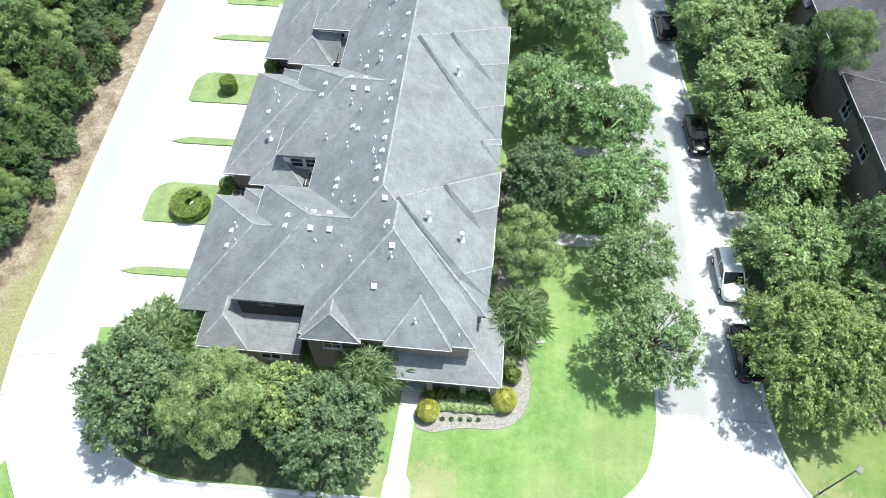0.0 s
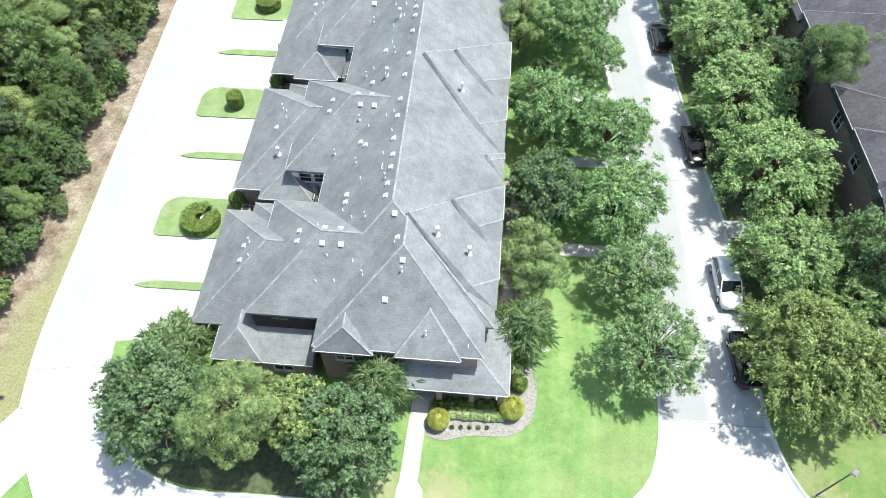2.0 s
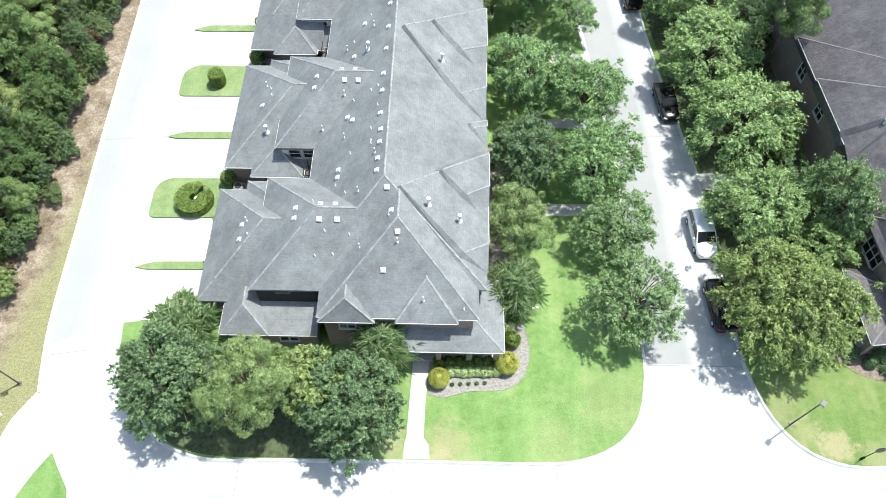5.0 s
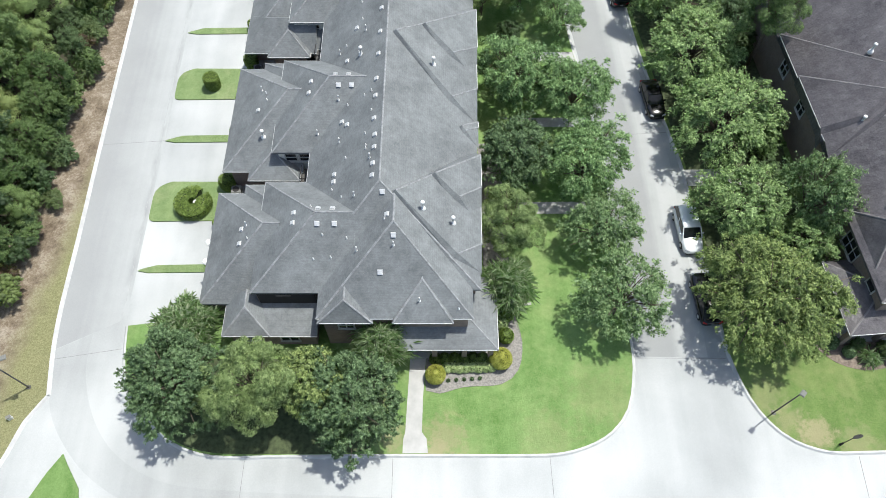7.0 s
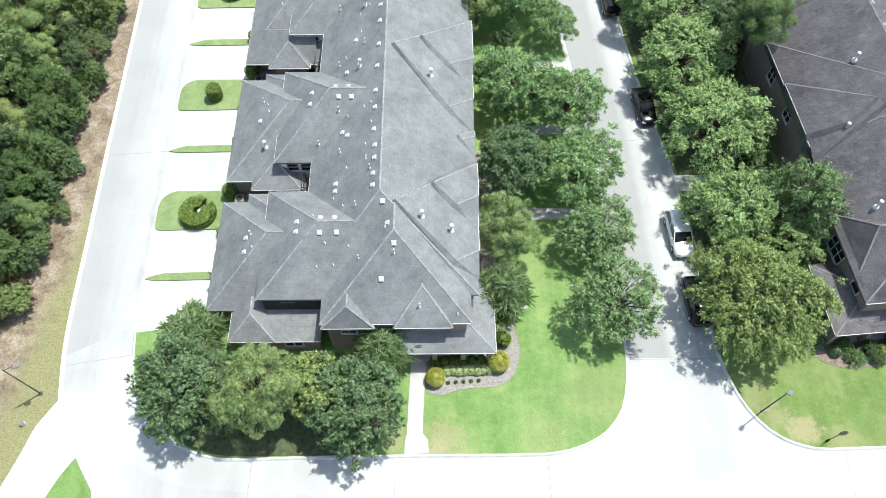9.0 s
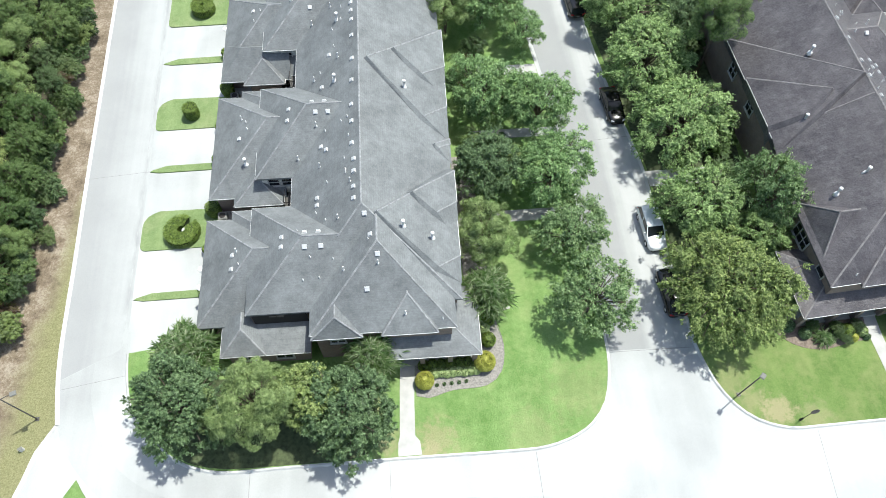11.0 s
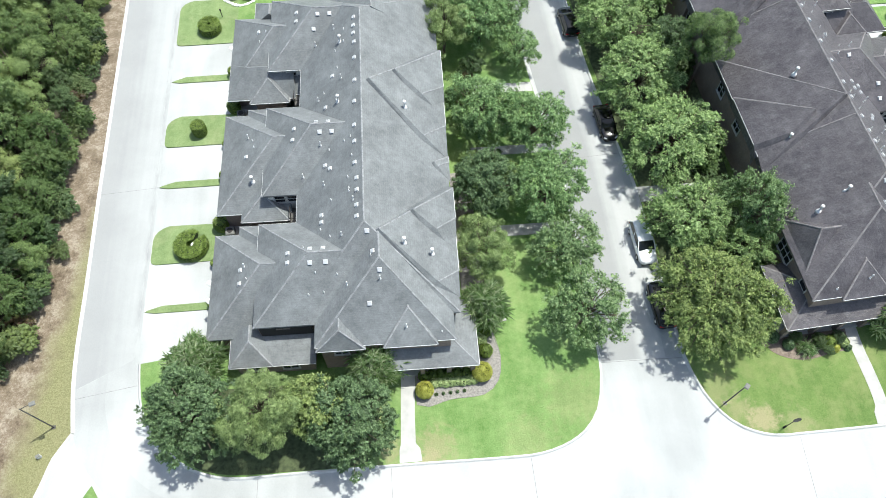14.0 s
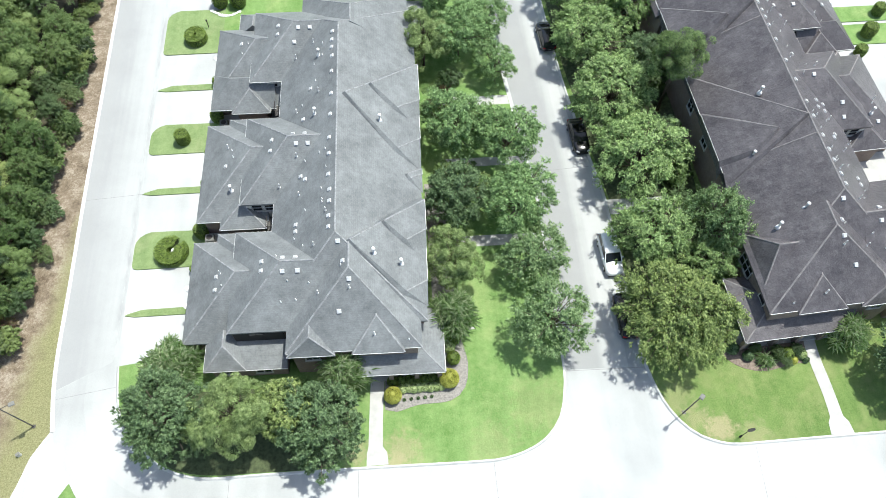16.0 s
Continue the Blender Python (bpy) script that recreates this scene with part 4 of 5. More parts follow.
def tree_parts(radius, low, high, mat, seed, clumps, puff, tufts, per, size, bole=0.16, **more):
    """A tapered trunk with limbs that reach into the clumps of the crown, and the crown's mesh."""
    mesh, ends = crown(radius, low, high, mat, seed, clumps, puff, tufts, per, size, **more)
    rnd = random.Random(seed)
    mid = low + (high - low) * 0.4
    shapes = [tube([(0, 0, -0.2), (0.02, 0.03, low), (0.05, -0.04, mid), (0, 0, low + (high - low) * 0.8)], [bole * 1.35, bole, bole * 0.7, bole * 0.25], 9)]
    for x, y, z in ends:
        z0 = min(z * 0.8, low * rnd.uniform(0.8, 1.1) + 0.25 * max(0.0, z - low))
        shapes.append(tube([(0.02, 0, z0), (x * 0.45, y * 0.45, z0 + (z - z0) * 0.6), (x * 0.95, y * 0.95, z)], [bole * 0.45, bole * 0.28, bole * 0.1], 5))
    return tidy("trunk", *joined(*shapes), M["bark"], True), mesh


def tree(kind, label, parts, x, y, turn, scale=1.0, tall=1.0, group=""):
    top = tagged(new(kind), label, "tree", group)
    top.matrix_basis = pose(x, y, 0.06, 0, 0, turn) @ Matrix.Diagonal((scale, scale, scale * tall, 1))
    part("trunk", parts[0], top)
    part("crown", parts[1], top)
    return top


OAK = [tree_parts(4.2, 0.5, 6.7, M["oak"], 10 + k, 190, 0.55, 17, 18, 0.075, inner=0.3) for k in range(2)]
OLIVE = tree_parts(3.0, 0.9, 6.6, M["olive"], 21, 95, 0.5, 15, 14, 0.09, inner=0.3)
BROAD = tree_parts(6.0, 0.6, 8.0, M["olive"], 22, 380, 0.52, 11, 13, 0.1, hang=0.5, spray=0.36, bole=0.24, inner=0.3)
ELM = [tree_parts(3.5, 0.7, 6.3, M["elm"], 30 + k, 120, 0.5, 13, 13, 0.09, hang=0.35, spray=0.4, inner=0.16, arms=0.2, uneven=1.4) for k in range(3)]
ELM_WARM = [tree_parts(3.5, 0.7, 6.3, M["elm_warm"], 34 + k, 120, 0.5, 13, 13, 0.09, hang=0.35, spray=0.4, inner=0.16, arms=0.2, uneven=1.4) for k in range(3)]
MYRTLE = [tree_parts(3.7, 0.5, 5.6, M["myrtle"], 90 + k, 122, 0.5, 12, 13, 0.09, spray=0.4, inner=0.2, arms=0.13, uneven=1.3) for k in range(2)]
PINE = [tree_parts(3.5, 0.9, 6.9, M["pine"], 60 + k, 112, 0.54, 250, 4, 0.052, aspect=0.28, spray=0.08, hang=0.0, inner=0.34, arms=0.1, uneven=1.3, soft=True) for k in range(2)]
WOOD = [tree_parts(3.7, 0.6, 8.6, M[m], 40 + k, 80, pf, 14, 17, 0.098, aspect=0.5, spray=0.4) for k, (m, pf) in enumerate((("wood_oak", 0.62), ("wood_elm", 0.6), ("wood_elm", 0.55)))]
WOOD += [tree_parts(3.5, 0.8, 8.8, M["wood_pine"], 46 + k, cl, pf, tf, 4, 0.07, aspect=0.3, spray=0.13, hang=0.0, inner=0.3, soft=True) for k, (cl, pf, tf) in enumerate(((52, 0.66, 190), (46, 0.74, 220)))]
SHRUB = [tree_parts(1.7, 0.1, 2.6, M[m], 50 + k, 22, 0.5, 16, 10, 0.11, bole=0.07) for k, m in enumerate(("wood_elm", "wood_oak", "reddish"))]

# trees before the south end
for parts, lab, x, y, turn, s, tall in ((OAK[0], "dense dark green oak on the front lawn", -16.4, 3.7, 20, 1.04, 1.0), (PINE[0], "puffy olive-green pine on the front lawn", -10.5, 3.2, 75, 1.13, 1.0), (OLIVE, "slender olive-green tree on the front lawn", -6.8, 3.6, 160, 0.98, 1.05), (OAK[1], "dark green oak beside the front walk", -3.5, 2.1, 200, 1.01, 1.0)):
    tree("lawn_tree", lab, parts, x, y, turn, s, tall, "trees on the front lawn")
# trees between the west block and the street
KINDS = {"elm": "leafy green street tree between houses and road", "dark": "dense dark green tree beside the house wall", "pine": "light green pine close to the house wall", "myrtle": "grey-green street tree with pale flecks beside the road"}
STREET_W = (("pine", 1, 8.9, 17.1, 0.9), ("myrtle", 0, 16.9, 17.2, 0.93), ("myrtle", 1, 17.3, 10.4, 1.05), ("dark", 0, 9.8, 24.2, 0.9), ("elm", 2, 16.0, 23.3, 1.06), ("elm", 0, 10.2, 33.0, 1.06), ("elm", 1, 15.7, 31.0, 1.04),
            ("pine", 0, 7.8, 44.4, 1.04), ("elm", 2, 11.9, 45.8, 1.06), ("elm", 1, 15.6, 42.0, 0.72), ("elm", 0, 15.2, 48.5, 0.8), ("elm", 1, 9.6, 53.5, 1.0))
for k, (kind, v, x, y, s) in enumerate(STREET_W):
    parts = {"elm": ELM, "dark": [OAK[1]], "pine": PINE, "myrtle": MYRTLE}[kind][v]
    tree("street_tree", KINDS[kind], parts, x, y, 47 * k, s, 1.0, "trees between the houses and the street")
EAST_KINDS = {"elm": "leafy green street tree beside the parked cars", "dark": "dense dark green tree beside the brown-roofed house", "broad": "broad olive-green tree over the kerb", "myrtle": "grey-green airy tree leaning over the eave"}
STREET_E = (("broad", 0, 28.6, 9.9, 0.94, 1.0), ("elm", 1, 28.5, 18.8, 1.18, 0.78), ("myrtle", 0, 34.6, 18.9, 0.92, 1.6), ("elm", 0, 33.6, 15.6, 0.8, 0.85), ("elm", 0, 28.8, 27.8, 1.44, 0.74), ("elm", 2, 27.4, 36.0, 1.4, 0.74), ("elm", 1, 26.3, 44.4, 1.3, 0.78), ("dark", 1, 32.4, 42.0, 0.72, 1.0), ("elm", 0, 31.6, 49.5, 1.1, 1.0), ("elm", 2, 25.2, 53.0, 1.1, 0.95), ("dark", 0, 32.8, 32.0, 0.5, 0.9))
for k, (kind, v, x, y, s, tall) in enumerate(STREET_E):
    parts = {"elm": ELM_WARM, "dark": OAK, "broad": [BROAD], "myrtle": MYRTLE}[kind][v]
    tree("street_tree", EAST_KINDS[kind], parts, x, y, 63 * k + 11, s, tall, "trees along the far kerb")
for k, (x, y, v, r) in enumerate(((12.6, 26.6, 0, 0.9), (11.6, 28.4, 1, 0.8), (12.9, 34.0, 0, 0.9), (12.2, 36.6, 1, 0.8), (9.2, 37.2, 0, 0.9), (9.0, 20.6, 1, 0.8), (9.4, 28.3, 0, 0.9), (10.6, 41.0, 1, 0.9), (33.2, 26.4, 0, 1.0), (33.8, 29.2, 1, 1.0), (32.6, 23.6, 1, 0.9), (33.4, 39.0, 0, 1.1), (33.0, 12.4, 1, 0.9), (32.2, 10.6, 0, 0.8))):
    top = tagged(new("undergrowth_shrub"), "low leafy shrub in the shade of street trees", "shrub", "shrubs below the street trees")
    top.matrix_basis = pose(x, y, 0.06, 0, 0, 53 * k) @ Matrix.Scale(r, 4)
    part("stem", SHRUB[v][0], top)
    part("crown", SHRUB[v][1], top)
tree("lawn_tree", "dark green tree beside the far front walk", OAK[1], 49.0, 3.9, 40, 0.95, 1.0)
TALL_PINE = tree_parts(3.1, 5.2, 12.0, M["pine_dark"], 71, 56, 0.7, 300, 4, 0.056, aspect=0.28, spray=0.11, soft=True, hang=0.0, bole=0.2)
tree("pine_tree", "tall bright green pine close to the brown-roofed house", TALL_PINE, 33.5, 35.9, 30)
# the woods
rnd = random.Random(5)


def woods_edge(y):
    return -31.8 - 1.5 * max(0.0, min(1.0, (24 - y) / 14)) - 3.2 * max(0.0, min(1.0, (13 - y) / 8)) + 0.5 * math.sin(y * 0.7)


for k in range(85):
    row = k % 5
    y = -3 + (k // 5) * 3.7 + rnd.uniform(-1.0, 1.0)
    x = woods_edge(y) - 1.2 - row * 3.3 + rnd.uniform(-0.8, 0.8)
    tree("wood_tree", "leafy tree at the edge of the woods", WOOD[rnd.randrange(5)], x, y, rnd.uniform(0, 360), rnd.uniform(0.65, 1.2) if row else rnd.uniform(0.45, 0.8), rnd.uniform(0.8, 1.25), "trees of the woods")
for k in range(64):
    y = 2 + k * 1.0 + rnd.uniform(-0.4, 0.4)
    top = tagged(new("undergrowth_shrub"), "low leafy shrub at the edge of the woods", "shrub", "shrubs at the edge of the woods")
    s = rnd.uniform(0.6, 1.1)
    top.matrix_basis = pose(woods_edge(y) + rnd.uniform(-1.6, 0.9), y, 0.06, 0, 0, rnd.uniform(0, 360)) @ Matrix.Scale(s, 4)
    kind = SHRUB[rnd.choice((0, 0, 0, 0, 1, 1, 1, 1, 1, 2))]
    part("stem", kind[0], top)
    part("crown", kind[1], top)

# ---- clipped and low plants ----


def clipped(name, rings, count, size, mat, seed, hollow=0.0, aspect=0.55):
    """A clipped shrub: leaves over a drum or a ball. rings: (radius, height) up its outline; hollow: radius of a hole down its middle."""
    rng = np.random.default_rng(seed)
    r, z = np.array(rings).T
    belt = (r[:-1] + r[1:]) * np.hypot(np.diff(r), np.diff(z))            # area of each belt of the outline
    i = rng.choice(len(belt), count, p=belt / belt.sum())
    f = rng.uniform(0, 1, count)
    rr, zz = r[i] * (1 - f) + r[i + 1] * f, z[i] * (1 - f) + z[i + 1] * f
    a = rng.uniform(0, 2 * math.pi, count)
    top = rng.uniform(0, 1, count) < r[-1] ** 2 / (r[-1] ** 2 + belt.sum())
    rt = np.sqrt(rng.uniform((hollow / r.max()) ** 2, 1, count)) * r[-1]
    rr, zz = np.where(top, rt, rr), np.where(top, z[-1], zz)
    rr = rr * rng.uniform(0.9, 1.04, count)
    zz = zz + rng.normal(0, 0.04, count)
    p = np.stack([np.cos(a) * rr, np.sin(a) * rr, zz], 1)
    nrm = np.stack([np.cos(a), np.sin(a), 0.3 + 0 * a], 1)
    nrm[top] = (0, 0, 1)
    up = nrm + np.array((0, 0, 0.35)) + rng.normal(0, 0.4, (count, 3))
    up /= np.linalg.norm(up, axis=1, keepdims=True)
    along = np.cross(up, rng.normal(size=(count, 3)))
    along /= np.linalg.norm(along, axis=1, keepdims=True)
    across = np.cross(up, along)
    s = size * rng.uniform(0.6, 1.3, count)[:, None]
    v = np.stack([p - along * s, p - across * s * aspect, p + along * s, p + across * s * aspect], 1).reshape(-1, 3)
    me = bpy.data.meshes.new(name)
    me.from_pydata(v.tolist(), [], [tuple(range(4 * k, 4 * k + 4)) for k in range(count)])
    me.materials.append(mat)
    return me


def core(rings, hollow=0.0):
    """The dark woody inside of a clipped shrub."""
    pts = [(0, 0, z) for _, z in rings]
    return tidy("stem", *tube(pts, [max(0.05, r * 0.86) for r, _ in rings], 14), M["bark_green"])


M["bark_green"] = plain("inner_twigs", (0.035, 0.05, 0.02), 0.95, 0, 0.3, 9.0)


def bush(kind, label, x, y, rings, mat, seed, count, size=0.07, hollow=0.0, group=""):
    top = tagged(new(kind), label, "shrub", group)
    top.matrix_basis = pose(x, y, 0.06, 0, 0, seed * 37)
    if hollow == 0:
        part("stem", core([(r, z - 0.05) for r, z in rings]), top)
    part("foliage", clipped("foliage", rings, count, size, mat, seed, hollow), top)
    return top


def ring_hedge(x, y, r, tube_r, h, gap, seed):
    """A clipped ring of hedge with a gap, round a pale stone."""
    top = tagged(new("ring_hedge"), "clipped ring-shaped green hedge on a grass island", "hedge")
    top.matrix_basis = pose(x, y, 0.06)
    rng = np.random.default_rng(seed)
    n = 9000
    a = rng.uniform(gap, 2 * math.pi - gap, n) + 0.9
    w = rng.uniform(-0.4, math.pi + 0.4, n)
    flat = np.where(rng.uniform(0, 1, n) < 0.4, 1, 0)
    cx, cz = np.cos(w) * tube_r, np.abs(np.sin(w)) ** 0.5 * h
    cx = np.where(flat == 1, rng.uniform(-tube_r, tube_r, n), cx)
    cz = np.where(flat == 1, h, cz) + rng.normal(0, 0.03, n)
    p = np.stack([np.cos(a) * (r + cx), np.sin(a) * (r + cx), np.maximum(cz, 0.03)], 1)
    up = np.stack([np.cos(a) * np.cos(w), np.sin(a) * np.cos(w), np.abs(np.sin(w)) + flat], 1) + rng.normal(0, 0.5, (n, 3))
    up /= np.linalg.norm(up, axis=1, keepdims=True)
    al = np.cross(up, rng.normal(size=(n, 3)))
    al /= np.linalg.norm(al, axis=1, keepdims=True)
    ac = np.cross(up, al)
    s = 0.075 * rng.uniform(0.6, 1.3, n)[:, None]
    v = np.stack([p - al * s, p - ac * s * 0.55, p + al * s, p + ac * s * 0.55], 1).reshape(-1, 3)
    me = bpy.data.meshes.new("foliage")
    me.from_pydata(v.tolist(), [], [tuple(range(4 * k, 4 * k + 4)) for k in range(n)])
    me.materials.append(M["topiary"])
    part("foliage", me, top)
    arc = [(math.cos(b) * r, math.sin(b) * r, h * 0.45) for b in np.linspace(gap + 0.95, 2 * math.pi - gap + 0.85, 26)]
    part("stem", tidy("stem", *tube(arc, [tube_r * 0.8] * 26, 8), M["bark_green"]), top)
    return top


ring_hedge(-18.7, 21.4, 1.0, 0.62, 0.85, 0.25, 3)
stone = tagged(new("garden_pot", tidy("garden_pot", *tube([(0, 0, 0), (0, 0, 0.25), (0, 0, 0.5), (0, 0, 0.55)], [0.16, 0.22, 0.26, 0.2], 12), M["white"], True)), "pale round pot inside the ring hedge", "pot")
stone.matrix_basis = pose(-18.5, 21.5, 0.06)
bush("drum_shrub", "clipped drum-shaped green shrub on a grass island", -18.9, 35.3, [(0.66, 0.0), (0.74, 0.25), (0.76, 0.9), (0.74, 1.4)], M["topiary"], 5, 9500, 0.042)
ring_hedge(-18.8, 50.2, 0.75, 0.52, 1.0, 0.02, 6)
DRUM = [(0.45, 0.0), (0.55, 0.3), (0.58, 0.8), (0.5, 1.05)]
for k, (x, y, r) in enumerate(((-15.9, 23.4, 1.25), (-15.4, 38.0, 1.2), (-16.2, 15.05, 0.8), (-15.9, 29.2, 0.9), (-15.8, 43.1, 0.9), (-16.3, 19.3, 0.7), (-16.0, 33.3, 0.7), (-16.4, 55.9, 1.7), (-14.2, 55.7, 1.7))):
    bush("garage_shrub", "small clipped green shrub beside a garage", x, y, [(a * r, b * r) for a, b in DRUM], M["topiary"], 11 + k, 2200, 0.07, 0.0, "shrubs beside the garages")
for k, (x, y, r) in enumerate(((61.3, 45.6, 1.5), (63.8, 49.0, 1.3), (59.2, 42.6, 1.2), (60.8, 31.5, 1.4))):
    bush("garage_shrub", "clipped green shrub beside a far driveway", x, y, [(a * r, b * r) for a, b in DRUM], M["topiary"], 31 + k, 2200, 0.08, 0.0, "shrubs beside the far garages")
for k, (y0, y1) in enumerate(((44.2, 47.4), (47.9, 50.4), (30.0, 33.5)), 1):
    setting(f"grass_island_east_{k}", slab([(58.0, y0), (66.0, y0), (67.0, y0 + 0.8), (67.0, y1 - 0.8), (66.0, y1), (58.0, y1)], -0.3, 0.05), M["lawn"], "grass island between far driveways")
BALL = [(0.35, 0.02), (0.62, 0.25), (0.78, 0.6), (0.72, 0.95), (0.48, 1.22), (0.2, 1.32)]
bush("golden_shrub", "rounded golden-yellow shrub in the front bed", 2.6, 5.15, [(a * 1.0, b * 1.0) for a, b in BALL], M["golden"], 41, 12000, 0.045, 0.0, "golden shrubs of the front bed")
bush("golden_shrub", "rounded golden-yellow shrub at the bed's corner", 7.75, 6.35, [(a * 1.15, b * 1.1) for a, b in BALL], M["golden"], 42, 14000, 0.045, 0.0, "golden shrubs of the front bed")
LOW = [(0.3, 0.02), (0.42, 0.2), (0.36, 0.42), (0.2, 0.5)]
for k in range(8):
    bush("lime_plant", "low pale lime-green plant in the front bed", 3.5 + k * 0.5, 5.85 + 0.05 * math.sin(k * 2.1), [(a * 1.1, b * 1.2) for a, b in LOW], M["limegrass"], 50 + k, 1100, 0.065, 0.0, "row of lime plants")
for k in range(7):
    bush("border_shrub", "low dark green shrub before the porch", 2.6 + k * 0.75, 6.55, [(a * 1.15, b * 1.5) for a, b in LOW], M["topiary"], 60 + k, 900, 0.07, 0.0, "shrubs before the porch")
for k in range(5):
    bush("bedding_plant", "tiny dark bedding plant in pale mulch", 3.6 + k * 0.62, 4.85 + 0.03 * k, [(a * 0.4, b * 0.5) for a, b in LOW], M["oak"], 70 + k, 120, 0.05, 0.0, "row of bedding plants")
for k, (x, y, m, r) in enumerate(((8.3, 8.3, "topiary", 1.5), (8.0, 9.4, "limegrass", 1.3), (8.4, 10.2, "topiary", 1.6), (8.0, 11.3, "limegrass", 1.1), (8.2, 13.5, "reddish", 1.6), (8.4, 19.2, "reddish", 1.7), (8.2, 21.8, "topiary", 1.6), (8.3, 26.6, "reddish", 1.8), (8.4, 28.5, "topiary", 1.6), (8.0, 37.6, "reddish", 1.9), (10.0, 40.2, "reddish", 1.6))):
    bush("wall_shrub", {"topiary": "green shrub beside the house wall", "limegrass": "pale lime shrub beside the house wall", "reddish": "dark reddish shrub under the street trees"}[m], x, y, [(a * r, b * r * 1.6) for a, b in LOW], M[m], 80 + k, 1500, 0.085, 0.0, "shrubs along the house wall")
for k, (x, y, m, r) in enumerate(((35.6, 6.6, "oak", 1.2), (39.2, 6.5, "topiary", 1.5), (39.7, 5.9, "golden", 0.9), (40.6, 6.4, "limegrass", 1.1), (34.3, 7.4, "oak", 1.4), (40.9, 5.9, "oak", 0.7))):
    bush("border_shrub", "mixed green shrub in the far front bed", x, y, [(a * r, b * r * 1.3) for a, b in LOW], M[m], 110 + k, 1900, 0.075, 0.0, "shrubs of the far front bed")
for k, (x, y, v, r) in enumerate(((36.3, 7.1, 0, 0.42), (38.3, 6.6, 0, 0.5), (38.9, 5.8, 1, 0.36), (40.0, 6.8, 1, 0.46))):
    top = tagged(new("border_shrub"), "loose green shrub in the far front bed", "shrub", "shrubs of the far front bed")
    top.matrix_basis = pose(x, y, 0.1, 0, 0, 71 * k) @ Matrix.Scale(r, 4)
    part("stem", SHRUB[v][0], top)
    part("crown", SHRUB[v][1], top)


def frond_plant(x, y, height, spread, stems, seed, label):
    """A multi-stemmed plant with long arching leaves that stand out from the stem tops."""
    top = tagged(new("frond_plant"), label, "plant")
    top.matrix_basis = pose(x, y, 0.06)
    rng = random.Random(seed)
    st, v, f = [], [], []
    for _ in range(stems):
        a, d = rng.uniform(0, 6.283), spread * rng.uniform(0.0, 0.85) ** 0.7
        tip = Vector((math.cos(a) * d, math.sin(a) * d, height * (1.0 - 0.5 * (d / spread) ** 2) * rng.uniform(0.78, 1.04)))
        lean = Vector((math.cos(a), math.sin(a), 0)) * (d / spread)
        st.append(tube([(tip.x * 0.2, tip.y * 0.2, 0), (tip.x * 0.6, tip.y * 0.6, tip.z * 0.6), tuple(tip)], [0.04, 0.03, 0.015], 5))
        for _ in range(26):
            b = rng.uniform(0, 6.283)
            out = (Vector((math.cos(b), math.sin(b), rng.uniform(0.0, 1.2))) + lean * 0.8).normalized()
            side_v = out.cross(Vector((0, 0, 1))).normalized()
            ln, w = rng.uniform(0.6, 1.3) * min(1.0, 0.4 + spread * 0.3), rng.uniform(0.03, 0.048)
            p0 = tip + lean * rng.uniform(-0.5, 0.1) + Vector((rng.gauss(0, 0.1), rng.gauss(0, 0.1), rng.uniform(-0.9, 0.05)))
            p1 = p0 + out * ln * 0.55 + Vector((0, 0, 0.04))
            p2 = p0 + out * ln - Vector((0, 0, 0.3 * ln))
            n = len(v)
            v += [p0 - side_v * w * 0.4, p0 + side_v * w * 0.4, p1 + side_v * w, p2, p1 - side_v * w]
            f.append((n, n + 1, n + 2, n + 3, n + 4))
    part("stem", tidy("stem", *joined(*st), M["bark"]), top)
    me = bpy.data.meshes.new("leaves")
    me.from_pydata([tuple(p) for p in v], [], f)
    me.materials.append(M["frond"])
    part("leaves", me, top)
    return top


frond_plant(-16.9, 8.9, 3.9, 2.7, 110, 1, "bright green long-leaved plant at the house corner")
frond_plant(-1.4, 7.0, 4.7, 2.3, 95, 2, "bright green long-leaved plant before the porch")
frond_plant(8.4, 11.8, 4.5, 2.2, 90, 3, "bright green long-leaved plant beside the wall")
frond_plant(44.6, 7.8, 3.6, 1.9, 70, 4, "long-leaved green plant beside the far porch")
frond_plant(37.2, 6.0, 0.8, 0.75, 16, 5, "small spiky grey-green plant in the far bed")

# ---- street furniture ----


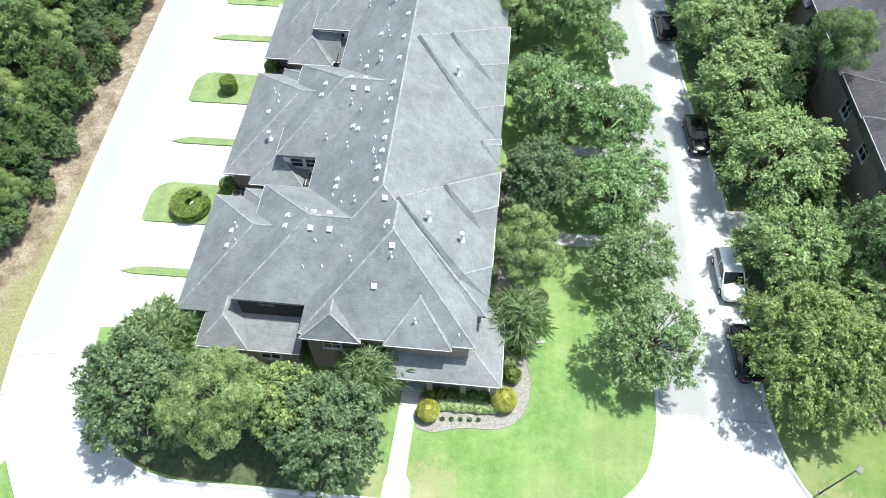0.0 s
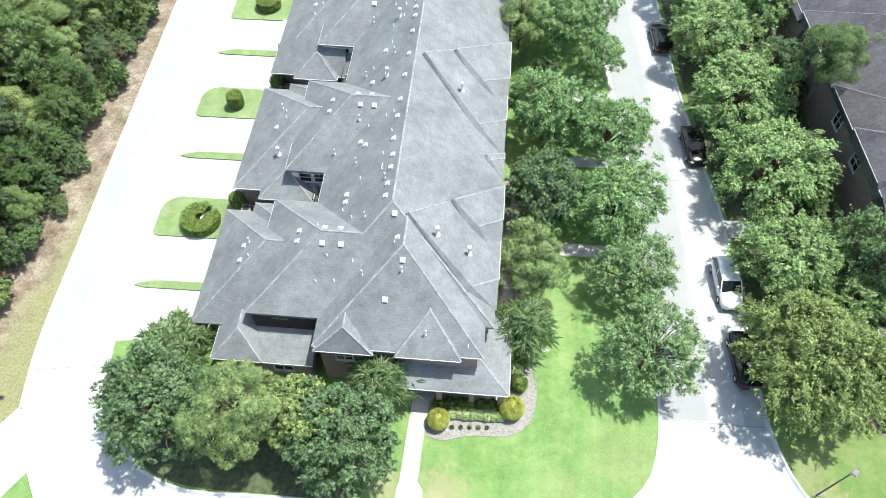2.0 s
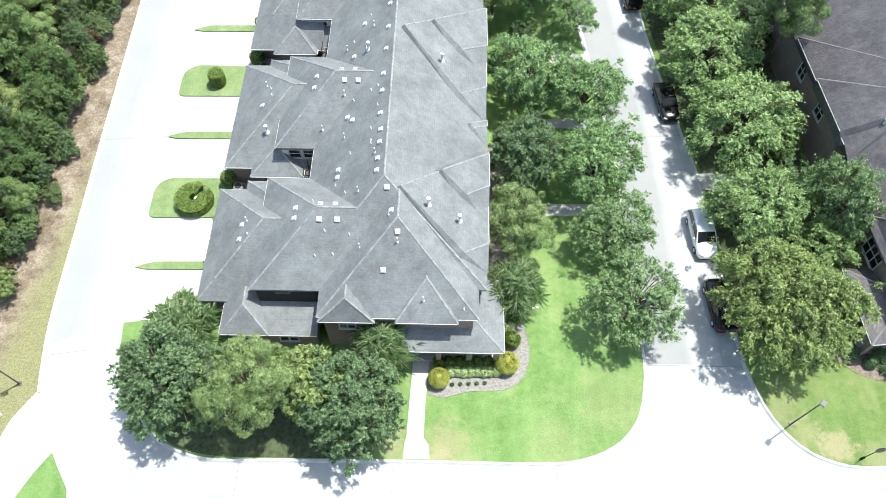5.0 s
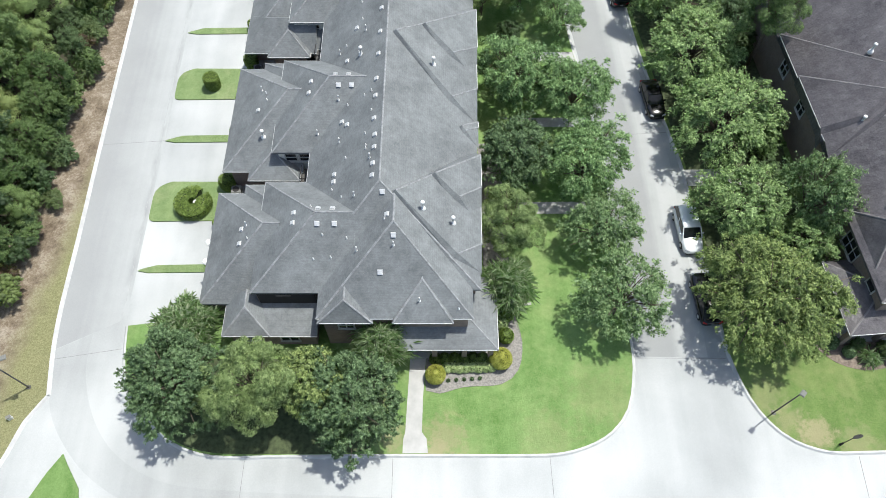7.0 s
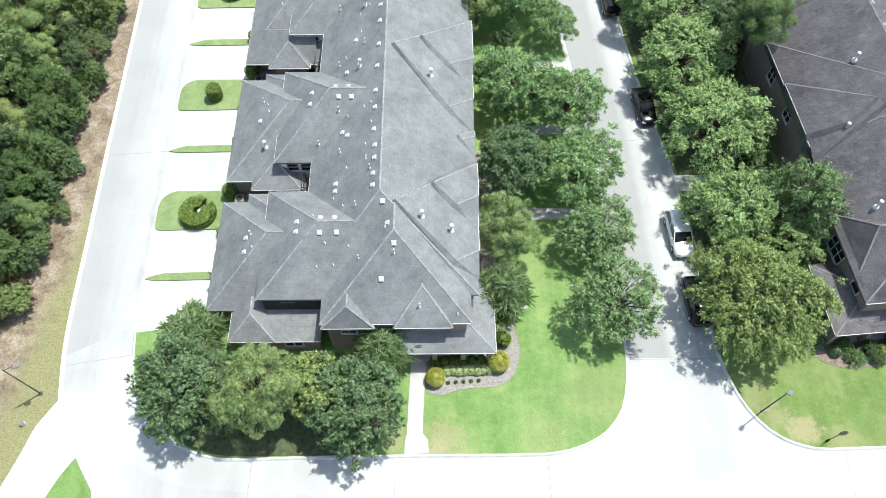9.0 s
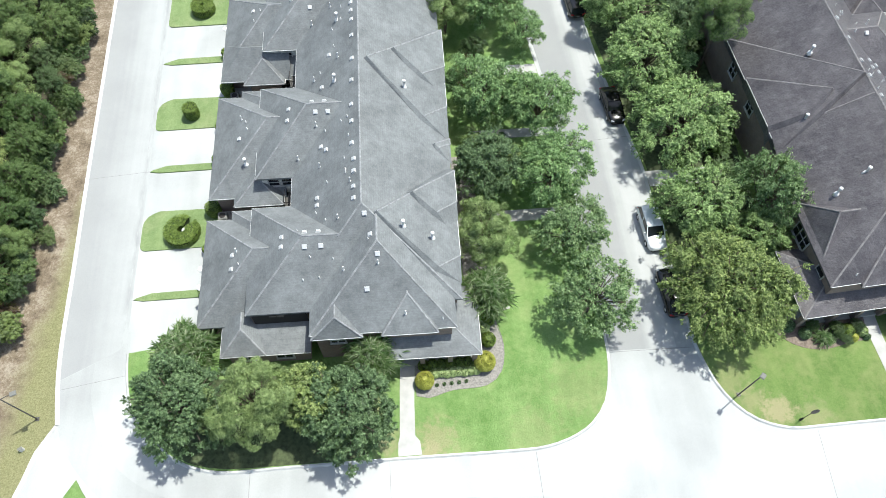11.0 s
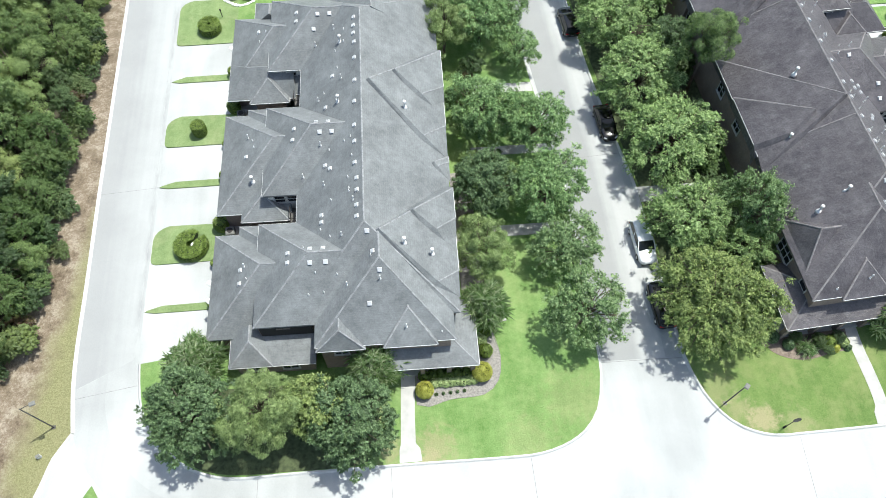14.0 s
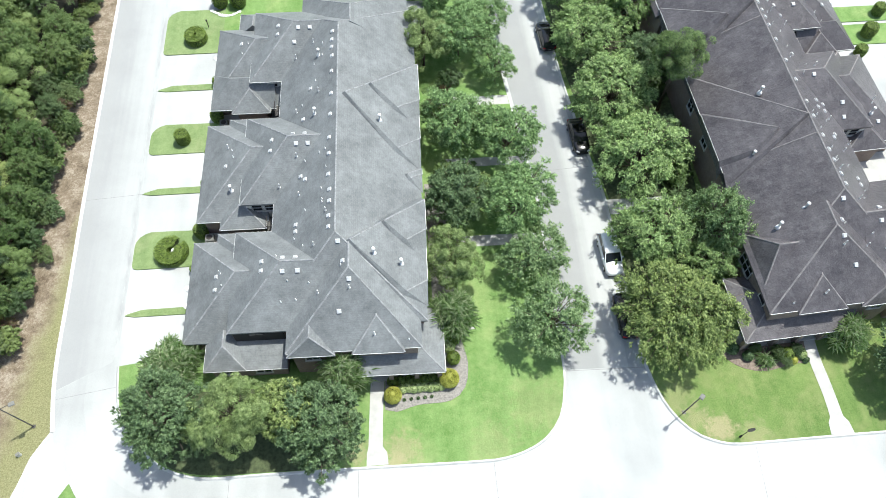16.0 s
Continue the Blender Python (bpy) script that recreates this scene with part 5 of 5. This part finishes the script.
def street_lamp(x, y, height, arm, label):
    top = tagged(new("street_lamp"), label, "street lamp")
    top.matrix_basis = pose(x, y, 0.06)
    ax, ay = arm
    part("pole", tidy("pole", *tube([(0, 0, -0.2), (0, 0, 0.3), (0, 0, height)], [0.075, 0.06, 0.045], 10), M["lamp_metal"], True), top)
    part("base_plate", tidy("base_plate", *box(-0.16, 0.16, -0.16, 0.16, 0, 0.06), M["lamp_metal"]), top)
    part("arm", tidy("arm", *tube([(0, 0, height - 0.12), (ax * 0.6, ay * 0.6, height - 0.02), (ax, ay, height - 0.02)], [0.035, 0.03, 0.03], 8), M["lamp_metal"], True), top)
    ang = math.degrees(math.atan2(ay, ax))
    head = part("lamp_head", tidy("lamp_head", *joined(box(-0.32, 0.32, -0.25, 0.25, 0, 0.1), ([(-0.32, -0.25, 0.1), (0.32, -0.25, 0.1), (0.32, 0.25, 0.1), (-0.32, 0.25, 0.1), (-0.24, -0.17, 0.17), (0.24, -0.17, 0.17), (0.24, 0.17, 0.17), (-0.24, 0.17, 0.17)], [(0, 1, 5, 4), (1, 2, 6, 5), (2, 3, 7, 6), (3, 0, 4, 7), (4, 5, 6, 7)])), M["lens"]), top, "", pose(ax * 1.1, ay * 1.1, height - 0.1, 0, 0, ang) @ Matrix.Scale(0.74, 4))
    part("lens", tidy("lens", *box(-0.26, 0.26, -0.2, 0.2, -0.03, 0.0), M["white"]), head)
    return top


street_lamp(28.5, 1.9, 5.5, (-0.16, -0.16), "dark street lamp with a square grey head on the lawn")
street_lamp(-29.1, 4.85, 5.7, (0.8, 0.32), "dark street lamp with a side arm on the verge")

sign = tagged(new("street_sign"), "thin dark sign post with an octagonal plate beside the kerb", "sign")
sign.matrix_basis = pose(32.95, -0.6, 0.06)
part("post", tidy("post", *tube([(0, 0, -0.2), (0, 0, 1.5), (0, 0, 3.0)], [0.035, 0.03, 0.03], 8), M["dark_metal"], True), sign)
octa = [(0.36 * math.cos(math.pi / 8 + k * math.pi / 4), 0.36 * math.sin(math.pi / 8 + k * math.pi / 4)) for k in range(8)]
part("plate", tidy("plate", *slab(octa, -0.01, 0.01), M["dark_metal"]), sign, "dark back of an octagonal sign plate", pose(0.0, -0.05, 2.6, 78, 0, 0))
part("base", tidy("base", *tube([(0, 0, 0), (0, 0, 0.35), (0, 0, 0.55)], [0.1, 0.09, 0.05], 8), M["black"]), sign)

hyd = tagged(new("marker_post"), "small white marker box on the dry verge", "marker")
hyd.matrix_basis = pose(-29.8, 2.4, 0.07, 0, 0, 30)
part("body", tidy("body", *joined(box(-0.16, 0.16, -0.1, 0.1, 0, 0.4), box(-0.12, 0.12, -0.07, 0.07, 0.4, 0.46)), M["white"]), hyd)
part("lid", tidy("lid", *box(-0.18, 0.18, -0.12, 0.12, 0.46, 0.5), M["lens"]), hyd)


def utility_box(x, y, turn, mat, label):
    top = tagged(new("utility_box"), label, "utility box")
    top.matrix_basis = pose(x, y, 0.06, 0, 0, turn)
    part("case", tidy("case", *joined(box(-0.42, 0.42, -0.42, 0.42, 0, 0.75), box(-0.36, 0.36, -0.36, 0.36, 0.75, 0.8)), mat), top)
    part("fan_grille", tidy("fan_grille", *tube([(0, 0, 0.8), (0, 0, 0.83)], [0.3, 0.28], 16), M["dark_metal"]), top)


for x, y in ((-15.0, 22.6), (-14.6, 37.0), (-11.6, 22.4), (-11.2, 36.6)):
    utility_box(x, y, 5, M["lens"], "grey air-conditioner case in a narrow courtyard")

block = tagged(new("splash_block", tidy("splash_block", *joined(box(-0.3, 0.3, -0.1, 0.1, 0.0, 0.05), box(-0.3, 0.3, -0.1, -0.07, 0.05, 0.08), box(-0.3, 0.3, 0.07, 0.1, 0.05, 0.08)), M["walk"])), "pale concrete splash block on the lawn", "splash block")
block.matrix_basis = pose(10.3, 11.3, 0.07, 0, 0, 8)

rnd = random.Random(8)
for k in range(12):
    a = 0.25 * k
    st = tagged(new("edging_stone", tidy("edging_stone", *tube([(0, 0, 0), (0, 0, 0.08), (0, 0, 0.14)], [0.2, 0.22, 0.12], 7), M["white"])), "pale edging stone round a small bed", "stone", "edging stones")
    st.matrix_basis = pose(-17.4 + 0.3 * k, 54.9 - 1.0 * math.sin(a), 0.06, 0, 0, rnd.uniform(0, 90)) @ Matrix.Diagonal((1.2, rnd.uniform(0.7, 1.0), 1, 1))
bol = tagged(new("garden_light"), "short dark garden light on a grass island", "garden light")
bol.matrix_basis = pose(-17.6, 52.2, 0.06)
part("post", tidy("post", *tube([(0, 0, 0), (0, 0, 0.9)], [0.05, 0.04], 8), M["dark_metal"]), bol)
part("lamp_head", tidy("lamp_head", *tube([(0, 0, 0.9), (0, 0, 0.95), (0, 0, 1.15), (0, 0, 1.22)], [0.06, 0.1, 0.1, 0.03], 10), M["dark_metal"]), bol)

# ---- parked cars ----


def paint(name, colour, metal):
    n = Nodes(name)
    n.bsdf.inputs["Coat Weight"].default_value = 0.35
    n.bsdf.inputs["Coat Roughness"].default_value = 0.05
    return n.done(n.ramp(n.noise(0.8, 4), (0.3, tuple(c * 0.9 for c in colour)), (0.7, colour)), 0.16, metal)


M["car_black"] = paint("black_paint", (0.006, 0.0065, 0.008), 0.0)
M["car_white"] = paint("white_car_paint", (0.84, 0.86, 0.87), 0.0)
M["red_lens"] = plain("red_lens", (0.35, 0.02, 0.02), 0.2, 0, 0.1, 5.0)
M["clear_lens"] = plain("clear_lens", (0.6, 0.62, 0.65), 0.15, 0.1, 0.1, 5.0)


def loft(sections):
    """A closed skin through rings of equal count."""
    v, f, n = [], [], len(sections[0])
    for i, s in enumerate(sections):
        v += s
        if i:
            k = n * i
            f += [(k - n + j, k - n + (j + 1) % n, k + (j + 1) % n, k + j) for j in range(n)]
    return v, f + [tuple(range(n))[::-1], tuple(range(len(v) - n, len(v)))]


def car(label, x, y, turn, mat, length, width, height, cabin):
    """front towards +y. cabin: fractions of the length at the rear foot, roof rear, roof front and windscreen foot."""
    top = tagged(new("car"), label, "car", "cars parked along the kerb")
    top.matrix_basis = pose(x, y, -0.06, 0, 0, turn)
    L, W = length, width / 2
    belt = height * 0.64

    def ring(yy, w, zb, zt):
        half = [(0.82, 0.0), (1.0, 0.22), (1.0, 0.62), (0.94, 0.86), (0.78, 0.97), (0.45, 1.03), (0.15, 1.055)]
        pts = [(w * a, yy, zb + (zt - zb) * b) for a, b in half]
        return pts + [(-px, py, pz) for px, py, pz in reversed(pts)]

    prof = [(0.0, 0.62, 0.44, 0.7), (0.008, 0.74, 0.36, 0.82), (0.03, 0.87, 0.27, 0.92), (0.08, 0.95, 0.23, 0.98), (0.2, 1.0, 0.2, 1.0), (0.5, 1.0, 0.2, 1.0), (0.72, 0.99, 0.2, 0.99), (0.85, 0.96, 0.21, 0.93), (0.93, 0.88, 0.23, 0.85), (0.97, 0.77, 0.27, 0.76), (0.99, 0.65, 0.34, 0.68), (1.0, 0.52, 0.42, 0.6)]
    body = part("body", tidy("body", *loft([ring((s - 0.5) * L, W * w, zb, belt * zt) for s, w, zb, zt in prof]), mat, True), top)
    a, b, c, d = [(s - 0.5) * L for s in cabin]
    wb, wr = W * 0.9, W * (0.8 if height > 1.55 else 0.72)

    def cross(yy, w0, w1, z0, z1):
        return [(w0, yy, z0), (w1, yy, z1), (-w1, yy, z1), (-w0, yy, z0)]

    zr = height - 0.04
    glass = [(-wb, a, belt - 0.03), (wb, a, belt - 0.03), (wb, d, belt - 0.03), (-wb, d, belt - 0.03), (-wr, b, zr), (wr, b, zr), (wr, c, zr), (-wr, c, zr)]
    names = ("rear_window", "side_window", "windscreen", "side_window")
    for (i, j), nm in zip(((0, 1), (1, 2), (2, 3), (3, 0)), names):
        quad = [Vector(glass[i]), Vector(glass[j]), Vector(glass[4 + j]), Vector(glass[4 + i])]
        mid = sum(quad, Vector()) / 4
        nrm = (quad[1] - quad[0]).cross(quad[2] - quad[0]).normalized()
        nrm = nrm if nrm.dot(mid - Vector((0, (b + c) / 2, belt))) > 0 else -nrm
        sh = [mid + (p - mid) * 0.93 for p in quad]
        vv = [p + nrm * 0.012 for p in sh] + [p - nrm * 0.03 for p in quad]
        part(nm, tidy(nm, vv, [(0, 1, 2, 3)] + [(k, (k + 1) % 4, 4 + (k + 1) % 4, 4 + k) for k in range(4)], M["glass"]), top)
    for k in range(4):
        part("pillar", tidy("pillar", *tube([glass[k], glass[4 + k]], [0.06, 0.05], 6), mat), top)
    for sx in (-1, 1):
        part("pillar", tidy("pillar", *tube([(sx * wb, (a + d) / 2, belt), (sx * wr, (b + c) / 2, zr)], [0.05, 0.05], 6), mat), top)
    part("roof_skin", tidy("roof_skin", *loft([[(wr * w, yy, zr + dz), (wr * w * 0.9, yy, zr + dz + 0.035), (0, yy, zr + dz + 0.05), (-wr * w * 0.9, yy, zr + dz + 0.035), (-wr * w, yy, zr + dz), (0, yy, zr + dz - 0.02)] for yy, w, dz in ((b - 0.08, 0.93, -0.03), (b + 0.1, 1.04, 0.0), ((b + c) / 2, 1.06, 0.01), (c - 0.1, 1.04, 0.0), (c + 0.08, 0.95, -0.03))]), mat, True), top)
    for sx in (-1, 1):
        part("mirror", tidy("mirror", *tube([(sx * W * 0.95, d - 0.45, belt), (sx * (W + 0.06), d - 0.43, belt + 0.05), (sx * (W + 0.16), d - 0.43, belt + 0.06)], [0.05, 0.08, 0.05], 8), mat, True), top)
        part("headlight", tidy("headlight", *tube([(sx * W * 0.45, 0.485 * L, belt * 0.72), (sx * W * 0.8, 0.455 * L, belt * 0.78)], [0.05, 0.1], 8), M["clear_lens"], True), top)
        part("taillight", tidy("taillight", *tube([(sx * W * 0.5, -0.49 * L, belt * 0.78), (sx * W * 0.88, -0.465 * L, belt * 0.84)], [0.05, 0.09], 8), M["red_lens"], True), top)
        for fy in (0.19, 0.80):
            yy = (fy - 0.5) * L
            wheel = part("wheel", tidy("wheel", *tube([(sx * (W - 0.2), yy, 0.33), (sx * (W - 0.17), yy, 0.33), (sx * (W - 0.01), yy, 0.33), (sx * (W + 0.01), yy, 0.33)], [0.28, 0.33, 0.33, 0.27], 18), M["black"], True), top)
            part("rim", tidy("rim", *joined(tube([(sx * (W - 0.02), yy, 0.33), (sx * (W + 0.02), yy, 0.33)], [0.2, 0.17], 14), tube([(sx * (W + 0.0), yy, 0.33), (sx * (W + 0.035), yy, 0.33)], [0.07, 0.04], 8)), M["flash"], True), wheel)
    part("grille", tidy("grille", *box(-W * 0.42, W * 0.42, 0.478 * L, 0.492 * L, 0.42, 0.6), M["black"]), top)
    part("bumper", tidy("bumper", *box(-W * 0.7, W * 0.7, 0.47 * L, 0.503 * L, 0.3, 0.4), M["black"]), top)
    part("plate", tidy("plate", *box(-0.16, 0.16, -0.503 * L, -0.49 * L, 0.55, 0.68), M["lens"]), top)
    return top


SEDAN, SUV = (0.08, 0.26, 0.52, 0.72), (0.02, 0.1, 0.56, 0.74)
car("white compact SUV parked along the kerb", 24.75, 18.0, 180 + 2.5, M["car_white"], 4.65, 1.86, 1.6, SUV)
car("black sedan parked under a broad tree", 25.0, 11.4, 2.5, M["car_black"], 4.75, 1.84, 1.46, SEDAN)
car("glossy black sedan parked along the kerb", 24.0, 32.7, 180 + 4.0, M["car_black"], 4.6, 1.82, 1.42, SEDAN)
car("black hatchback parked along the kerb", 22.55, 47.6, 4.0, M["car_black"], 4.5, 1.82, 1.5, SUV)
